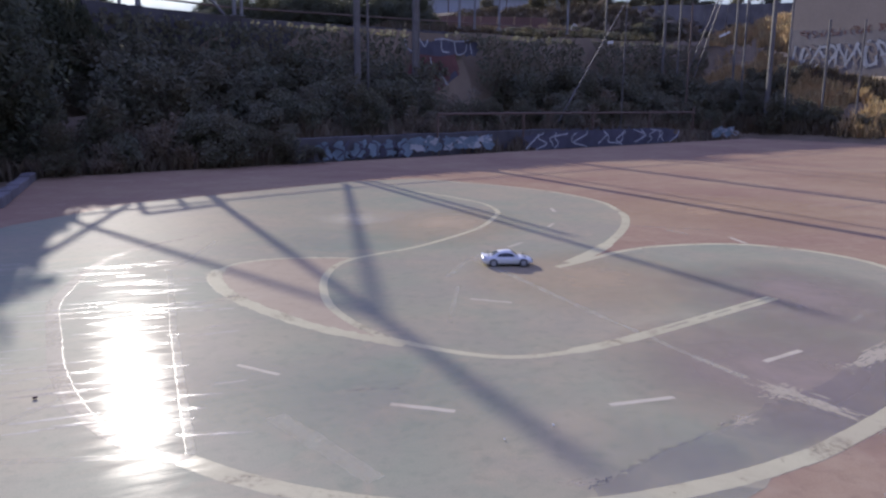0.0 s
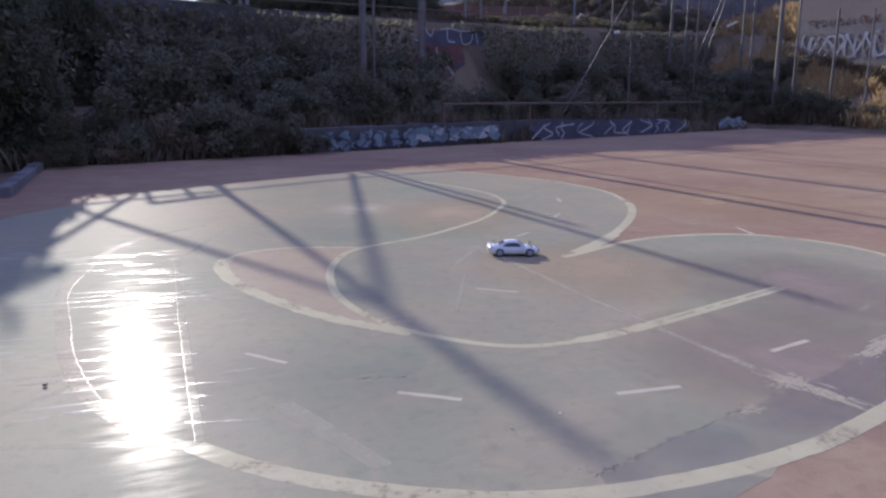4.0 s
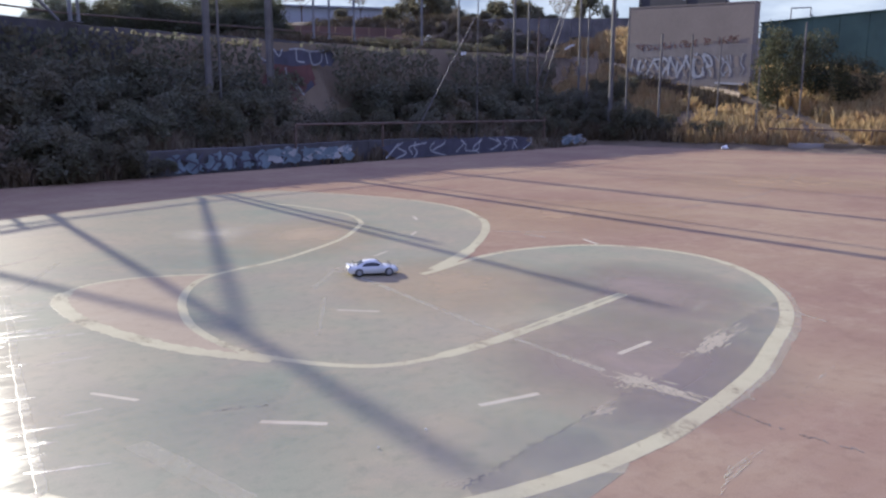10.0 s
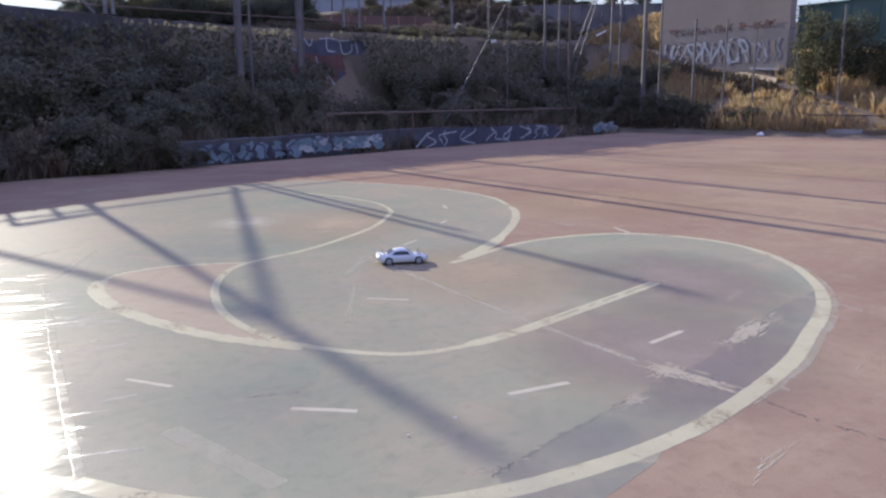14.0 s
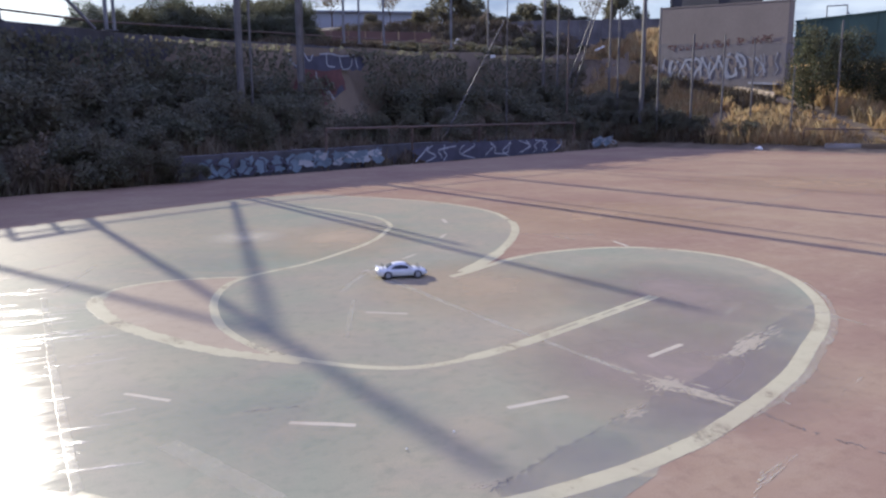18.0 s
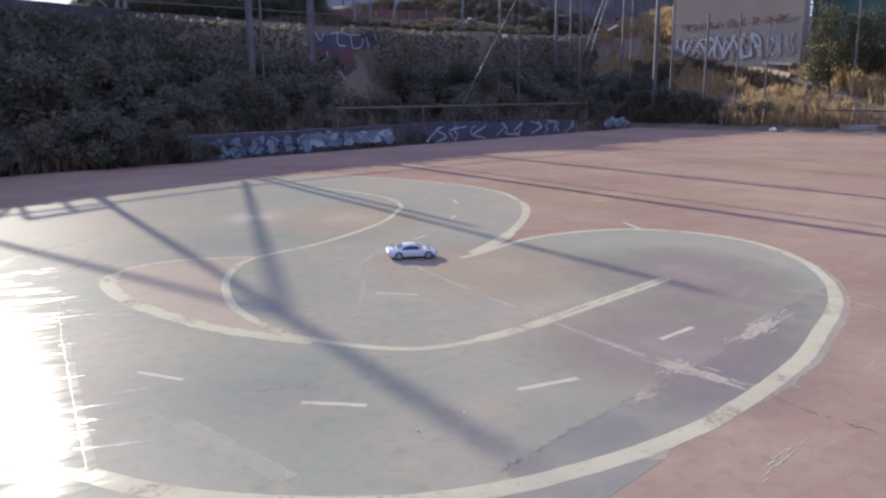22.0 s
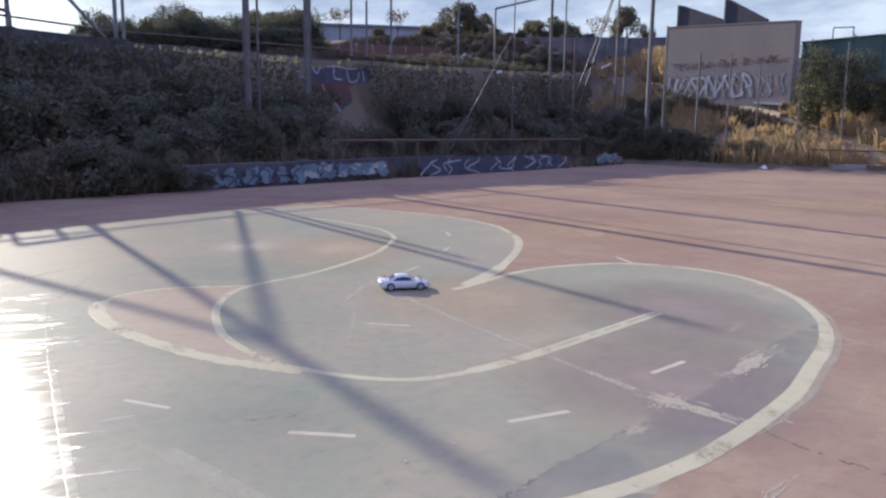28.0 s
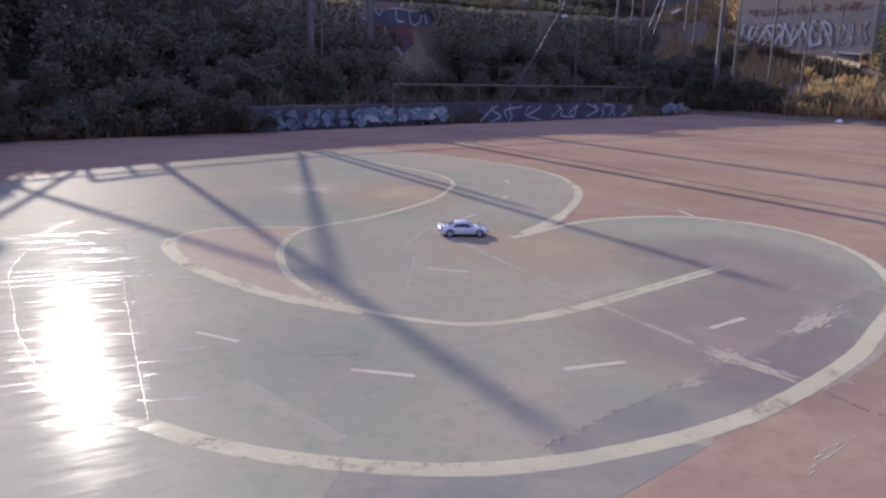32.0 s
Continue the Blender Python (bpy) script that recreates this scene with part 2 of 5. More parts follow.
M_DASH = court_paint("white_dash_paint", ((0.50, 0.455, 0.345), (0.47, 0.42, 0.32), (0.44, 0.385, 0.29)), (0.41, 0.345, 0.26), 0.22, 0.014, (0.98, 1.2, 0.5, 1.0))
M_FADED = court_paint("faded_line_paint", ((0.58, 0.55, 0.41), (0.54, 0.505, 0.38), (0.52, 0.475, 0.36)), (0.48, 0.43, 0.33), 0.21, 0.016, (0.66, 1.04, 0.08, 0.50))
# glossy ribs whose pale base colour carries part of the sun glint
M_RIB = court_paint("worn_glint_coat", ((0.52, 0.48, 0.40), (0.48, 0.44, 0.36), (0.45, 0.40, 0.33)), (0.42, 0.36, 0.29), 0.23, 0.055, (0.78, 1.08, 0.1, 0.8))
M_SCUFF = court_paint("scraped_concrete", ((0.57, 0.515, 0.385), (0.52, 0.45, 0.33), (0.545, 0.485, 0.36)), (0.46, 0.39, 0.29), 0.22, 0.010, (0.78, 1.06, 0.0, 0.6))
M_BAND = court_paint("blue_grey_lane_paint", ((0.215, 0.21, 0.235), (0.235, 0.225, 0.24), (0.205, 0.20, 0.235)), (0.27, 0.24, 0.225), 0.19, 0.003, (0.60, 1.08, 0.08, 0.25))


def wear(name, tones, strength):
    """Old coats that show through in a broad, soft-edged, blotchy patch."""
    m, nt, p = nodes(name)
    tc = nt.nodes.new("ShaderNodeTexCoord")
    mid = nt.nodes.new("ShaderNodeVectorMath")
    mid.operation = "DISTANCE"
    mid.inputs[1].default_value = (0.5, 0.5, 0.0)
    flat = nt.nodes.new("ShaderNodeVectorMath")
    flat.operation = "MULTIPLY"
    flat.inputs[1].default_value = (1, 1, 0)
    nt.links.new(tc.outputs["Generated"], flat.inputs[0])
    nt.links.new(flat.outputs[0], mid.inputs[0])
    big, small, grain = noise_tex(nt, 1.1, 5, 0.6, 0.5), noise_tex(nt, 6.0, 7, 0.7), noise_tex(nt, 120, 2)
    c = mix(nt, ramp(nt, small.outputs["Fac"], 0.35, 0.68), tones[0], tones[1])
    c = mix(nt, ramp(nt, grain.outputs["Fac"], 0.4, 0.7, 0, 0.2), c, tuple(v * 0.65 for v in tones[0]))
    nt.links.new(c, p.inputs["Base Color"])
    p.inputs["Roughness"].default_value, p.inputs["Specular IOR Level"].default_value = 0.9, 0.1
    edge = nt.nodes.new("ShaderNodeMath")
    edge.operation = "MULTIPLY"
    nt.links.new(ramp(nt, mid.outputs["Value"], 0.37, 0.06, 0.0, strength), edge.inputs[0])
    nt.links.new(ramp(nt, big.outputs["Fac"], 0.33, 0.62, 0.5, 1.0), edge.inputs[1])
    clear = nt.nodes.new("ShaderNodeBsdfTransparent")
    ms = nt.nodes.new("ShaderNodeMixShader")
    nt.links.new(edge.outputs[0], ms.inputs[0])
    nt.links.new(clear.outputs[0], ms.inputs[1])
    nt.links.new(p.outputs[0], ms.inputs[2])
    nt.links.new(ms.outputs[0], nt.nodes["Material Output"].inputs["Surface"])
    return m


M_WEAR_TAN = wear("tan_undercoat", ((0.415, 0.318, 0.205), (0.44, 0.345, 0.23)), 0.65)
M_WEAR_ORANGE = wear("bleached_orange_coat", ((0.44, 0.30, 0.18), (0.42, 0.31, 0.20)), 0.65)
M_WEAR_GREEN = wear("old_green_coat", ((0.235, 0.285, 0.245), (0.26, 0.29, 0.25)), 0.2)
M_WEAR_PALE = wear("bare_concrete_coat", ((0.52, 0.475, 0.36), (0.49, 0.445, 0.335)), 0.7)
M_WEAR_MAUVE = wear("mauve_grey_coat", ((0.305, 0.245, 0.20), (0.285, 0.232, 0.205)), 0.95)
M_CRACK = simple("crack_dirt", (0.15, 0.14, 0.13), 0.95)
M_SOIL = simple("dry_soil", (0.17, 0.13, 0.085), 0.95, scale=0.6, grain=14, relief=0.6, depth=0.05)
M_CONCRETE = simple("weathered_concrete", (0.30, 0.28, 0.27), 0.85, scale=1.4, grain=40)
M_RENDER = simple("tan_rendered_wall", (0.27, 0.225, 0.195), 0.9, vary=0.10, scale=0.5, grain=9)
M_RENDER_LOW = simple("grey_painted_band", (0.225, 0.20, 0.19), 0.85, vary=0.2, scale=1.1, grain=20)
M_WALL_DARK = simple("dark_stained_wall", (0.15, 0.14, 0.15), 0.9, vary=0.45, scale=1.0, grain=30)
# near-black base with random patches, for the low and the retaining wall
M_LOWWALL = simple("near_black_block_wall", (0.085, 0.08, 0.09), 0.9, vary=0.4, scale=1.2, grain=30)
M_FIN = simple("dark_shed_wall", (0.06, 0.06, 0.07), 0.9, vary=0.3, scale=0.8)
M_METAL = simple("galvanised_steel", (0.20, 0.20, 0.22), 0.55, 0.6, scale=3, grain=50)
M_DARKSTEEL = simple("dark_weathered_steel", (0.15, 0.14, 0.14), 0.65, 0.3, scale=3, grain=50)
M_RUST = simple("rusted_steel", (0.16, 0.11, 0.09), 0.75, 0.3, scale=4, grain=60)
M_GREENWALL = simple("green_painted_wall", (0.085, 0.135, 0.11), 0.8, scale=0.8)
M_FARWALL = simple("pale_far_building", (0.36, 0.38, 0.44), 0.9, vary=0.15, scale=0.15, grain=2)
M_ORANGE = simple("rust_red_band", (0.17, 0.10, 0.085), 0.9, scale=0.4)
M_BARK = simple("bark", (0.10, 0.075, 0.055), 0.95, relief=0.7, depth=0.03)


def leafy(name, col, thin=0.35):
    m, nt, p = nodes(name)
    geo = nt.nodes.new("ShaderNodeNewGeometry")
    n = noise_tex(nt, 1.2, 3)
    c = mix(nt, geo.outputs["Random Per Island"], tuple(v * 0.55 for v in col), tuple(v * 1.35 for v in col))
    c = mix(nt, ramp(nt, n.outputs["Fac"], 0.35, 0.7, 0, 0.6), c, (col[0] * 1.25, col[1] * 0.95, col[2] * 0.8))
    nt.links.new(c, p.inputs["Base Color"])
    p.inputs["Roughness"].default_value, p.inputs["Specular IOR Level"].default_value = 0.7, 0.25
    tr = nt.nodes.new("ShaderNodeBsdfTranslucent")
    nt.links.new(c, tr.inputs["Color"])
    ms = nt.nodes.new("ShaderNodeMixShader")
    ms.inputs[0].default_value = thin
    nt.links.new(p.outputs[0], ms.inputs[1])
    nt.links.new(tr.outputs[0], ms.inputs[2])
    nt.links.new(ms.outputs[0], nt.nodes["Material Output"].inputs["Surface"])
    return m


M_LEAF = leafy("dark_leaves", (0.145, 0.15, 0.11), 0.42)
M_BUSH = leafy("evergreen_leaves", (0.09, 0.10, 0.065), 0.35)
M_LEAF2 = leafy("dry_brush", (0.18, 0.16, 0.12), 0.4)
M_STRAW = leafy("dry_straw", (0.42, 0.335, 0.185), 0.45)
# grass colour darkened to stand in for shaded and backlit ground
M_WEED = leafy("withered_weeds", (0.11, 0.095, 0.065), 0.2)

M_CARWHITE = simple("white_polycarbonate", (0.64, 0.65, 0.67), 0.34, vary=0.05, scale=20, relief=0.02)
M_TYRE = simple("tyre_rubber", (0.03, 0.03, 0.03), 0.85)
M_RIM = simple("grey_wheel_plastic", (0.35, 0.35, 0.38), 0.4)
M_SMOKE = simple("smoked_window", (0.03, 0.035, 0.05), 0.12, vary=0.1, relief=0.0)
M_BLACK = simple("black_plastic", (0.03, 0.03, 0.035), 0.5)
M_TAIL = simple("dark_red_lamp", (0.16, 0.03, 0.04), 0.3)
M_LITTER = simple("white_litter", (0.75, 0.75, 0.75), 0.6)
M_SPRAY_WHITE = simple("white_spray_paint", (0.35, 0.36, 0.39), 0.7, vary=0.3, scale=2.0)
M_SPRAY_BLUE = simple("pale_blue_spray_paint", (0.15, 0.20, 0.25), 0.7, vary=0.35, scale=2.0)
M_SPRAY_NAVY = simple("navy_spray_paint", (0.065, 0.065, 0.10), 0.7, vary=0.35, scale=2.0)
M_SPRAY_RED = simple("red_spray_paint", (0.12, 0.05, 0.05), 0.7, vary=0.4, scale=1.5)
M_PATH = simple("trodden_earth", (0.50, 0.40, 0.26), 0.95, scale=1.2, grain=14, relief=0.4, depth=0.03)


# ---- makers ----
def mesh_object(name, bm, material, smooth=False):
    me = bpy.data.meshes.new(name)
    bm.to_mesh(me)
    bm.free()
    if smooth:
        for f in me.polygons:
            f.use_smooth = True
    me.materials.append(material)
    return new(name, me)


def part(name, bm, material, parent, label="", smooth=False):
    ob = mesh_object(name, bm, material, smooth)
    ob.parent = parent
    if label:
        ob["label"] = label
    return ob


def box(bm, x0, y0, z0, x1, y1, z1, bevel=0.0, m=None):
    r = bmesh.ops.create_cube(bm, size=1.0)
    vs = r["verts"]
    bmesh.ops.transform(bm, matrix=Matrix.Translation(((x0 + x1) / 2, (y0 + y1) / 2, (z0 + z1) / 2)) @ Matrix.Diagonal((x1 - x0, y1 - y0, z1 - z0, 1)), verts=vs)
    if bevel:
        es = list({e for v in vs for e in v.link_edges})
        r = bmesh.ops.bevel(bm, geom=es, offset=bevel, segments=2, affect="EDGES", profile=0.6)
        vs = list({v for f in r["faces"] for v in f.verts})
    if m is not None:
        bmesh.ops.transform(bm, matrix=m, verts=[v for v in bm.verts if v in set(vs)] if bevel else vs)


def rod(bm, a, b, r, r2=None, seg=8):
    a, b = Vector(a), Vector(b)
    q = (b - a).to_track_quat("Z", "Y").to_matrix().to_4x4()
    bmesh.ops.create_cone(bm, cap_ends=True, segments=seg, radius1=r, radius2=r if r2 is None else r2, depth=(b - a).length,
                          matrix=Matrix.Translation((a + b) / 2) @ q)


def spline(points, steps=10, closed=False):
    """Catmull-Rom curve through a few stations."""
    pts = [Vector((*p, 0)) if len(p) == 2 else Vector(p) for p in points]
    n = len(pts)
    out = []
    for i in range(n if closed else n - 1):
        p0 = pts[(i - 1) % n] if closed or i > 0 else pts[0] * 2 - pts[1]
        p1, p2 = pts[i], pts[(i + 1) % n]
        p3 = pts[(i + 2) % n] if closed or i + 2 < n else pts[-1] * 2 - pts[-2]
        for k in range(steps):
            t = k / steps
            out.append(0.5 * ((2 * p1) + (p2 - p0) * t + (2 * p0 - 5 * p1 + 4 * p2 - p3) * t * t + (3 * p1 - p0 - 3 * p2 + p3) * t ** 3))
    if not closed:
        out.append(pts[-1])
    return out


def ribbon(points, width, z, thick=0.003, ragged=0.0, closed=False, widths=None):
    """A painted stripe: a thin raised band along a centre line, with slightly uneven edges."""
    bm = bmesh.new()
    n = len(points)
    rows = []
    for i, p in enumerate(points):
        a = points[(i - 1) % n] if closed or i else points[0]
        b = points[(i + 1) % n] if closed or i < n - 1 else points[-1]
        t = (b - a).normalized()
        side = Vector((-t.y, t.x, 0))
        w = (widths(i / (n - 1)) if widths else width) / 2
        l, r = (w + random.uniform(-ragged, ragged) for _ in range(2))
        rows.append([bm.verts.new(Vector((p.x, p.y, 0)) + side * s + Vector((0, 0, h))) for s, h in ((l, z - thick), (l - 0.004, z), (-r + 0.004, z), (-r, z - thick))])
    for i in range(n if closed else n - 1):
        a, b = rows[i], rows[(i + 1) % n]
        for k in range(3):
            bm.faces.new((a[k], b[k], b[k + 1], a[k + 1]))
    bmesh.ops.recalc_face_normals(bm, faces=bm.faces)
    return bm


def sheet(points, z, holes=()):
    """A flat painted area inside an outline."""
    bm = bmesh.new()
    es = []
    for loop in (points, *holes):
        vs = [bm.verts.new((p[0], p[1], z)) for p in loop]
        es += [bm.edges.new((vs[i], vs[(i + 1) % len(vs)])) for i in range(len(vs))]
    bmesh.ops.triangle_fill(bm, use_beauty=True, use_dissolve=False, edges=es)
    for f in bm.faces:
        f.normal_update()
        if f.normal.z < 0:
            f.normal_flip()
    return bm


# ---- ground plan: u runs along the low wall, b goes back from it (steps of 0.86 and 0.96 m) ----
L0, LD, LN = Vector((-5.319, 17.04)), Vector((0.5178, 0.6859)), Vector((-0.8617, 0.4122))
KX, KD = Vector((8.647, 35.29)), Vector((0.6234, -0.6283))      # far corner of the court and its far edge
KN = Vector((0.7807, 0.7746))


def at(u, b, z=0.0):
    p = L0 + LD * u + LN * b
    return Vector((p.x, p.y, z))


def plan(x, y):
    q = Vector((x, y)) - L0
    d = LD.cross(LN)
    return q.cross(LN) / d, LD.cross(q) / d, (Vector((x, y)) - KX).dot(KN)


def wall_top(u):
    """Top of the retaining wall, which rises along the court."""
    return 3.9 + 0.031 * max(0.0, u - 3.5)


def polar(az, d, z=0.0):
    """A place far off: az runs across the view, d steps of 0.8 m deep."""
    a = radians(az)
    return Vector((1.0055 * d * math.sin(a), 0.8004 * d * math.cos(a), z))


def step(v, a, b):
    t = min(1.0, max(0.0, (v - a) / (b - a)))
    return t * t * (3 - 2 * t)


def height(x, y):
    u, b, c = plan(x, y)
    back = 0.0
    if b > 1.3:
        back = 0.45 + 0.6 * step(b, 1.3, 6.0) + (wall_top(min(u, 40)) - 1.15) * step(b, 7.0, 7.15) + 0.03 * max(0, b - 7.2)
    side = 0.0
    if c > 0.3:
        side = 0.36 * min(c, 9.0) + 0.10 * min(25, max(0, c - 9.0)) + 0.02 * max(0, c - 34) + 2.6 * step(c, 8, 15) * step(b, -2, 3)
    if b > 7.2:
        back += 2.4 * step(u, 34, 41) * step(b, 7.2, 14)
    z = max(back, side)
    far = math.hypot(x, y * 1.25)
    z = z * (1 - step(far, 130, 260)) + 8 * step(far, 130, 260) * (1 if y > 0 else 0)
    if z > 0.1:
        z += 0.16 * noise.noise((x * 0.35, y * 0.35, 0)) + 0.05 * noise.noise((x * 1.3, y * 1.3, 4))
    return z - 0.05


def make_ground():
    xs = sorted(set([-2500, -1200, -600, -300, -180, -120, -90] + [v * 1.0 for v in range(-70, 71)] + [90, 120, 180, 300, 600, 1200, 2500]))
    ys = sorted(set([-2500, -1200, -600, -300, -150, -80, -40] + [v * 1.0 for v in range(-20, 111)] + [130, 160, 220, 300, 600, 1200, 2500]))
    verts = [(x, y, height(x, y)) for y in ys for x in xs]
    w = len(xs)
    faces = [(j * w + i, j * w + i + 1, (j + 1) * w + i + 1, (j + 1) * w + i) for j in range(len(ys) - 1) for i in range(w - 1)]
    me = bpy.data.meshes.new("ground")
    me.from_pydata(verts, [], faces)
    for f in me.polygons:
        f.use_smooth = True
    me.materials.append(M_SOIL)
    tagged(new("ground", me), "dry brown earth sloping up around the court", "ground", kind="structure")


make_ground()

# ---- the court ----
corner_l = at(-7.0, 0.12)
court_outline = [(corner_l.x, corner_l.y), (KX.x, KX.y), *[((KX + KD * s).x, (KX + KD * s).y) for s in (8.044, 20.723)], (26.143, -11.293), (-6.033, -11.293), (-5.229, 1.513), (-6.636, 7.116)]
bm = sheet(court_outline, 0.0)
r = bmesh.ops.extrude_face_region(bm, geom=list(bm.faces))
bmesh.ops.translate(bm, vec=(0, 0, -0.12), verts=[g for g in r["geom"] if isinstance(g, bmesh.types.BMVert)])
bmesh.ops.recalc_face_normals(bm, faces=bm.faces)
court = tagged(mesh_object("court", bm, M_RED), "worn terracotta red painted concrete sports court", "sports court", kind="structure")

# centre lines of the painted circuit
OUTER = [(-1.37, 2.57), (-1.10, 2.465), (-0.754, 2.39), (-0.33, 2.372), (-0.02, 2.415), (0.30, 2.53), (0.70, 2.745), (0.99, 2.95), (1.16, 3.09), (1.46, 3.395), (1.68, 3.635), (1.93, 3.94), (2.20, 4.345), (2.44, 4.70), (2.66, 5.10), (2.84, 5.56), (2.965, 6.13), (2.985, 6.58), (2.94, 6.96), (2.83, 7.28), (2.61, 7.57), (2.30, 7.79), (1.99, 7.89), (1.66, 7.87), (1.28, 7.73), (0.94, 7.53), (0.62, 7.21), (0.43, 6.93), (0.20, 6.60), (0.07, 6.44)]
ARC_OUT = [(0.19, 6.65), (0.45, 7.26), (0.67, 7.98), (0.85, 8.82), (0.93, 9.66), (0.87, 10.33), (0.74, 10.98), (0.41, 11.67), (-0.24, 12.45), (-1.2, 13.15), (-2.2, 13.65)]
INNER = [(1.64, 5.67), (1.22, 5.22), (0.825, 4.80), (0.377, 4.35), (0.003, 4.073), (-0.27, 4.004), (-0.508, 4.045), (-0.752, 4.14), (-0.94, 4.24), (-1.13, 4.41), (-1.31, 4.62), (-1.50, 4.92), (-1.65, 5.28), (-1.75, 5.62), (-1.80, 5.96), (-1.78, 6.31), (-1.62, 6.64), (-1.32, 7.06), (-1.03, 7.70), (-0.79, 8.42), (-0.69, 9.23), (-0.69, 9.76), (-0.94, 10.5), (-1.51, 11.2), (-2.15, 11.75)]
ISLAND = [(-0.80, 4.135), (-1.035, 4.205), (-1.30, 4.31), (-1.54, 4.44), (-1.81, 4.63), (-2.08, 4.85), (-2.31, 5.07), (-2.53, 5.36), (-2.67, 5.64), (-2.70, 5.90), (-2.62, 6.13), (-2.40, 6.32), (-2.12, 6.42), (-1.85, 6.47), (-1.70, 6.49)]
LEFT = [(-1.37, 2.57), (-1.53, 2.60), (-1.76, 2.72), (-2.01, 2.89), (-2.21, 3.08), (-2.53, 3.44), (-2.86, 3.89), (-3.31, 4.52), (-3.54, 5.02), (-3.76, 5.62), (-3.86, 6.15), (-3.80, 6.75), (-3.62, 7.3)]

o_curve, a_curve, i_curve, l_curve = spline(OUTER), spline(ARC_OUT), spline(INNER), spline(LEFT)
isl = spline(ISLAND)
green_edge = [(p.x, p.y) for p in o_curve if p.x > 0.90 or (p.y > 4.72 and p.x > 0.42)] + [(p.x, p.y) for p in a_curve if p.y > 7.15]
green_area = green_edge + [(-2.514, 13.84), (-3.62, 12.879), (-4.726, 11.038), (-5.631, 9.517), (-5.932, 7.516), (-5.53, 3.915), (-5.027, 1.513), (-5.027, -4.89), (-0.905, -4.89), (-0.402, 1.433), (0.452, 2.322), (0.825, 2.714)]
inner_back = [(p.x, p.y) for p in i_curve if p.x < -0.82 and p.y < 6.67 and p.x > -1.9]
island_hole = [(p.x, p.y) for p in isl[8:-3]] + inner_back[::-1]
tagged(mesh_object("court_green", sheet(green_area, 0.0006, [island_hole]), M_GREEN), "faded green court paint worn to grey", "court paint", kind="structure")
tagged(mesh_object("court_island", sheet(island_hole, 0.0005), M_ISLAND), "bleached red painted island between two bends", "court paint", kind="structure")


def line(name, curve, width, label, mat=None, z=0.0011, ragged=0.0022, widths=None):
    ob = mesh_object(name, ribbon(curve, width, z, 0.0004, ragged, widths=widths), mat or M_LINE)
    return tagged(ob, label, "painted line", kind="structure")


line("line_outer", o_curve, 0.12, "broad worn white line round the outer edge of the circuit", widths=lambda f: 0.098 if f < 0.50 else 0.082 if f < 0.62 else 0.075)
ghost = [p for p in o_curve if p.x > 1.35 and 3.2 < p.y < 6.3]
line("line_outer_ghost", [p + Vector((0.065, -0.025, 0)) for p in ghost], 0.06, "older pale line beside the outer line, almost worn away", M_FADED, z=0.00105, ragged=0.012, widths=lambda f: 0.06 * math.sin(math.pi * min(1, f * 0.9 + 0.08)))
line("line_arc", a_curve, 0.16, "broad worn white line of the far bend", widths=lambda f: 0.14 if f < 0.16 else 0.10 if f < 0.45 else 0.07, z=0.0012)
line("line_inner", i_curve, 0.075, "white line of the inner bend with a broad double end", widths=lambda f: 0.10 if f < 0.15 else 0.062, z=0.0013)
line("line_island", isl, 0.12, "worn white edge of the red island", widths=lambda f: 0.115 if f < 0.62 else 0.045, z=0.0014, ragged=0.012)
line("line_left", l_curve, 0.085, "worn pale edge line with a rough surface", M_SCUFF, z=0.0010, ragged=0.003)

# the lane keeps its darker blue-grey coat along the inside of the outer line
seam = spline([(2.86, 5.75), (2.80, 5.45), (2.53, 5.21), (2.24, 4.91), (1.81, 4.41), (1.43, 3.90), (1.22, 3.71), (1.05, 3.53), (0.834, 3.317), (0.665, 3.128), (0.518, 2.985), (0.405, 2.853), (0.266, 2.709), (0.18, 2.60)], 6)
lane = [(p.x, p.y) for p in o_curve if 0.2 < p.x and p.y < 5.76] + [(p.x + random.gauss(0, 0.012), p.y + random.gauss(0, 0.012)) for p in seam]
tagged(mesh_object("court_lane", sheet(lane, 0.0008), M_BAND), "darker blue-grey lane paint along the outer line", "court paint", kind="structure")

outside = [(-0.55, 2.33), (0.0, 2.36), (0.32, 2.48), (0.72, 2.71), (0.815, 2.705), (0.62, 2.50), (0.452, 2.322), (0.1, 1.9), (-0.3, 1.5), (-0.6, 1.9)]
tagged(mesh_object("court_lane_outside", sheet(outside, 0.0008), M_BAND), "darker blue-grey paint outside the outer line", "court paint", kind="structure")

DASHES = [((-0.70, 3.252), (-0.392, 3.217), 0.038), ((0.312, 3.413), (0.625, 3.562), 0.038), ((1.196, 4.177), (1.457, 4.416), 0.038), ((-0.55, 5.235), (-0.245, 5.185), 0.034),
          ((-1.615, 3.635), (-1.345, 3.532), 0.03), ((-0.396, 7.288), (-0.272, 7.565), 0.032), ((0.0, 10.25), (0.05, 9.9), 0.045), ((-0.02, 8.62), (0.035, 8.88), 0.04),
          ((1.91, 8.31), (1.99, 7.95), 0.04)]
for a, b, w in DASHES:
    pts = [Vector((a[0] + (b[0] - a[0]) * k / 6, a[1] + (b[1] - a[1]) * k / 6, 0)) for k in range(7)]
    tagged(mesh_object("lane_dash", ribbon(pts, w, 0.0011, 0.0004, 0.003), M_DASH), "short worn white dash in the middle of the lane", "painted line", "lane dashes", "structure")

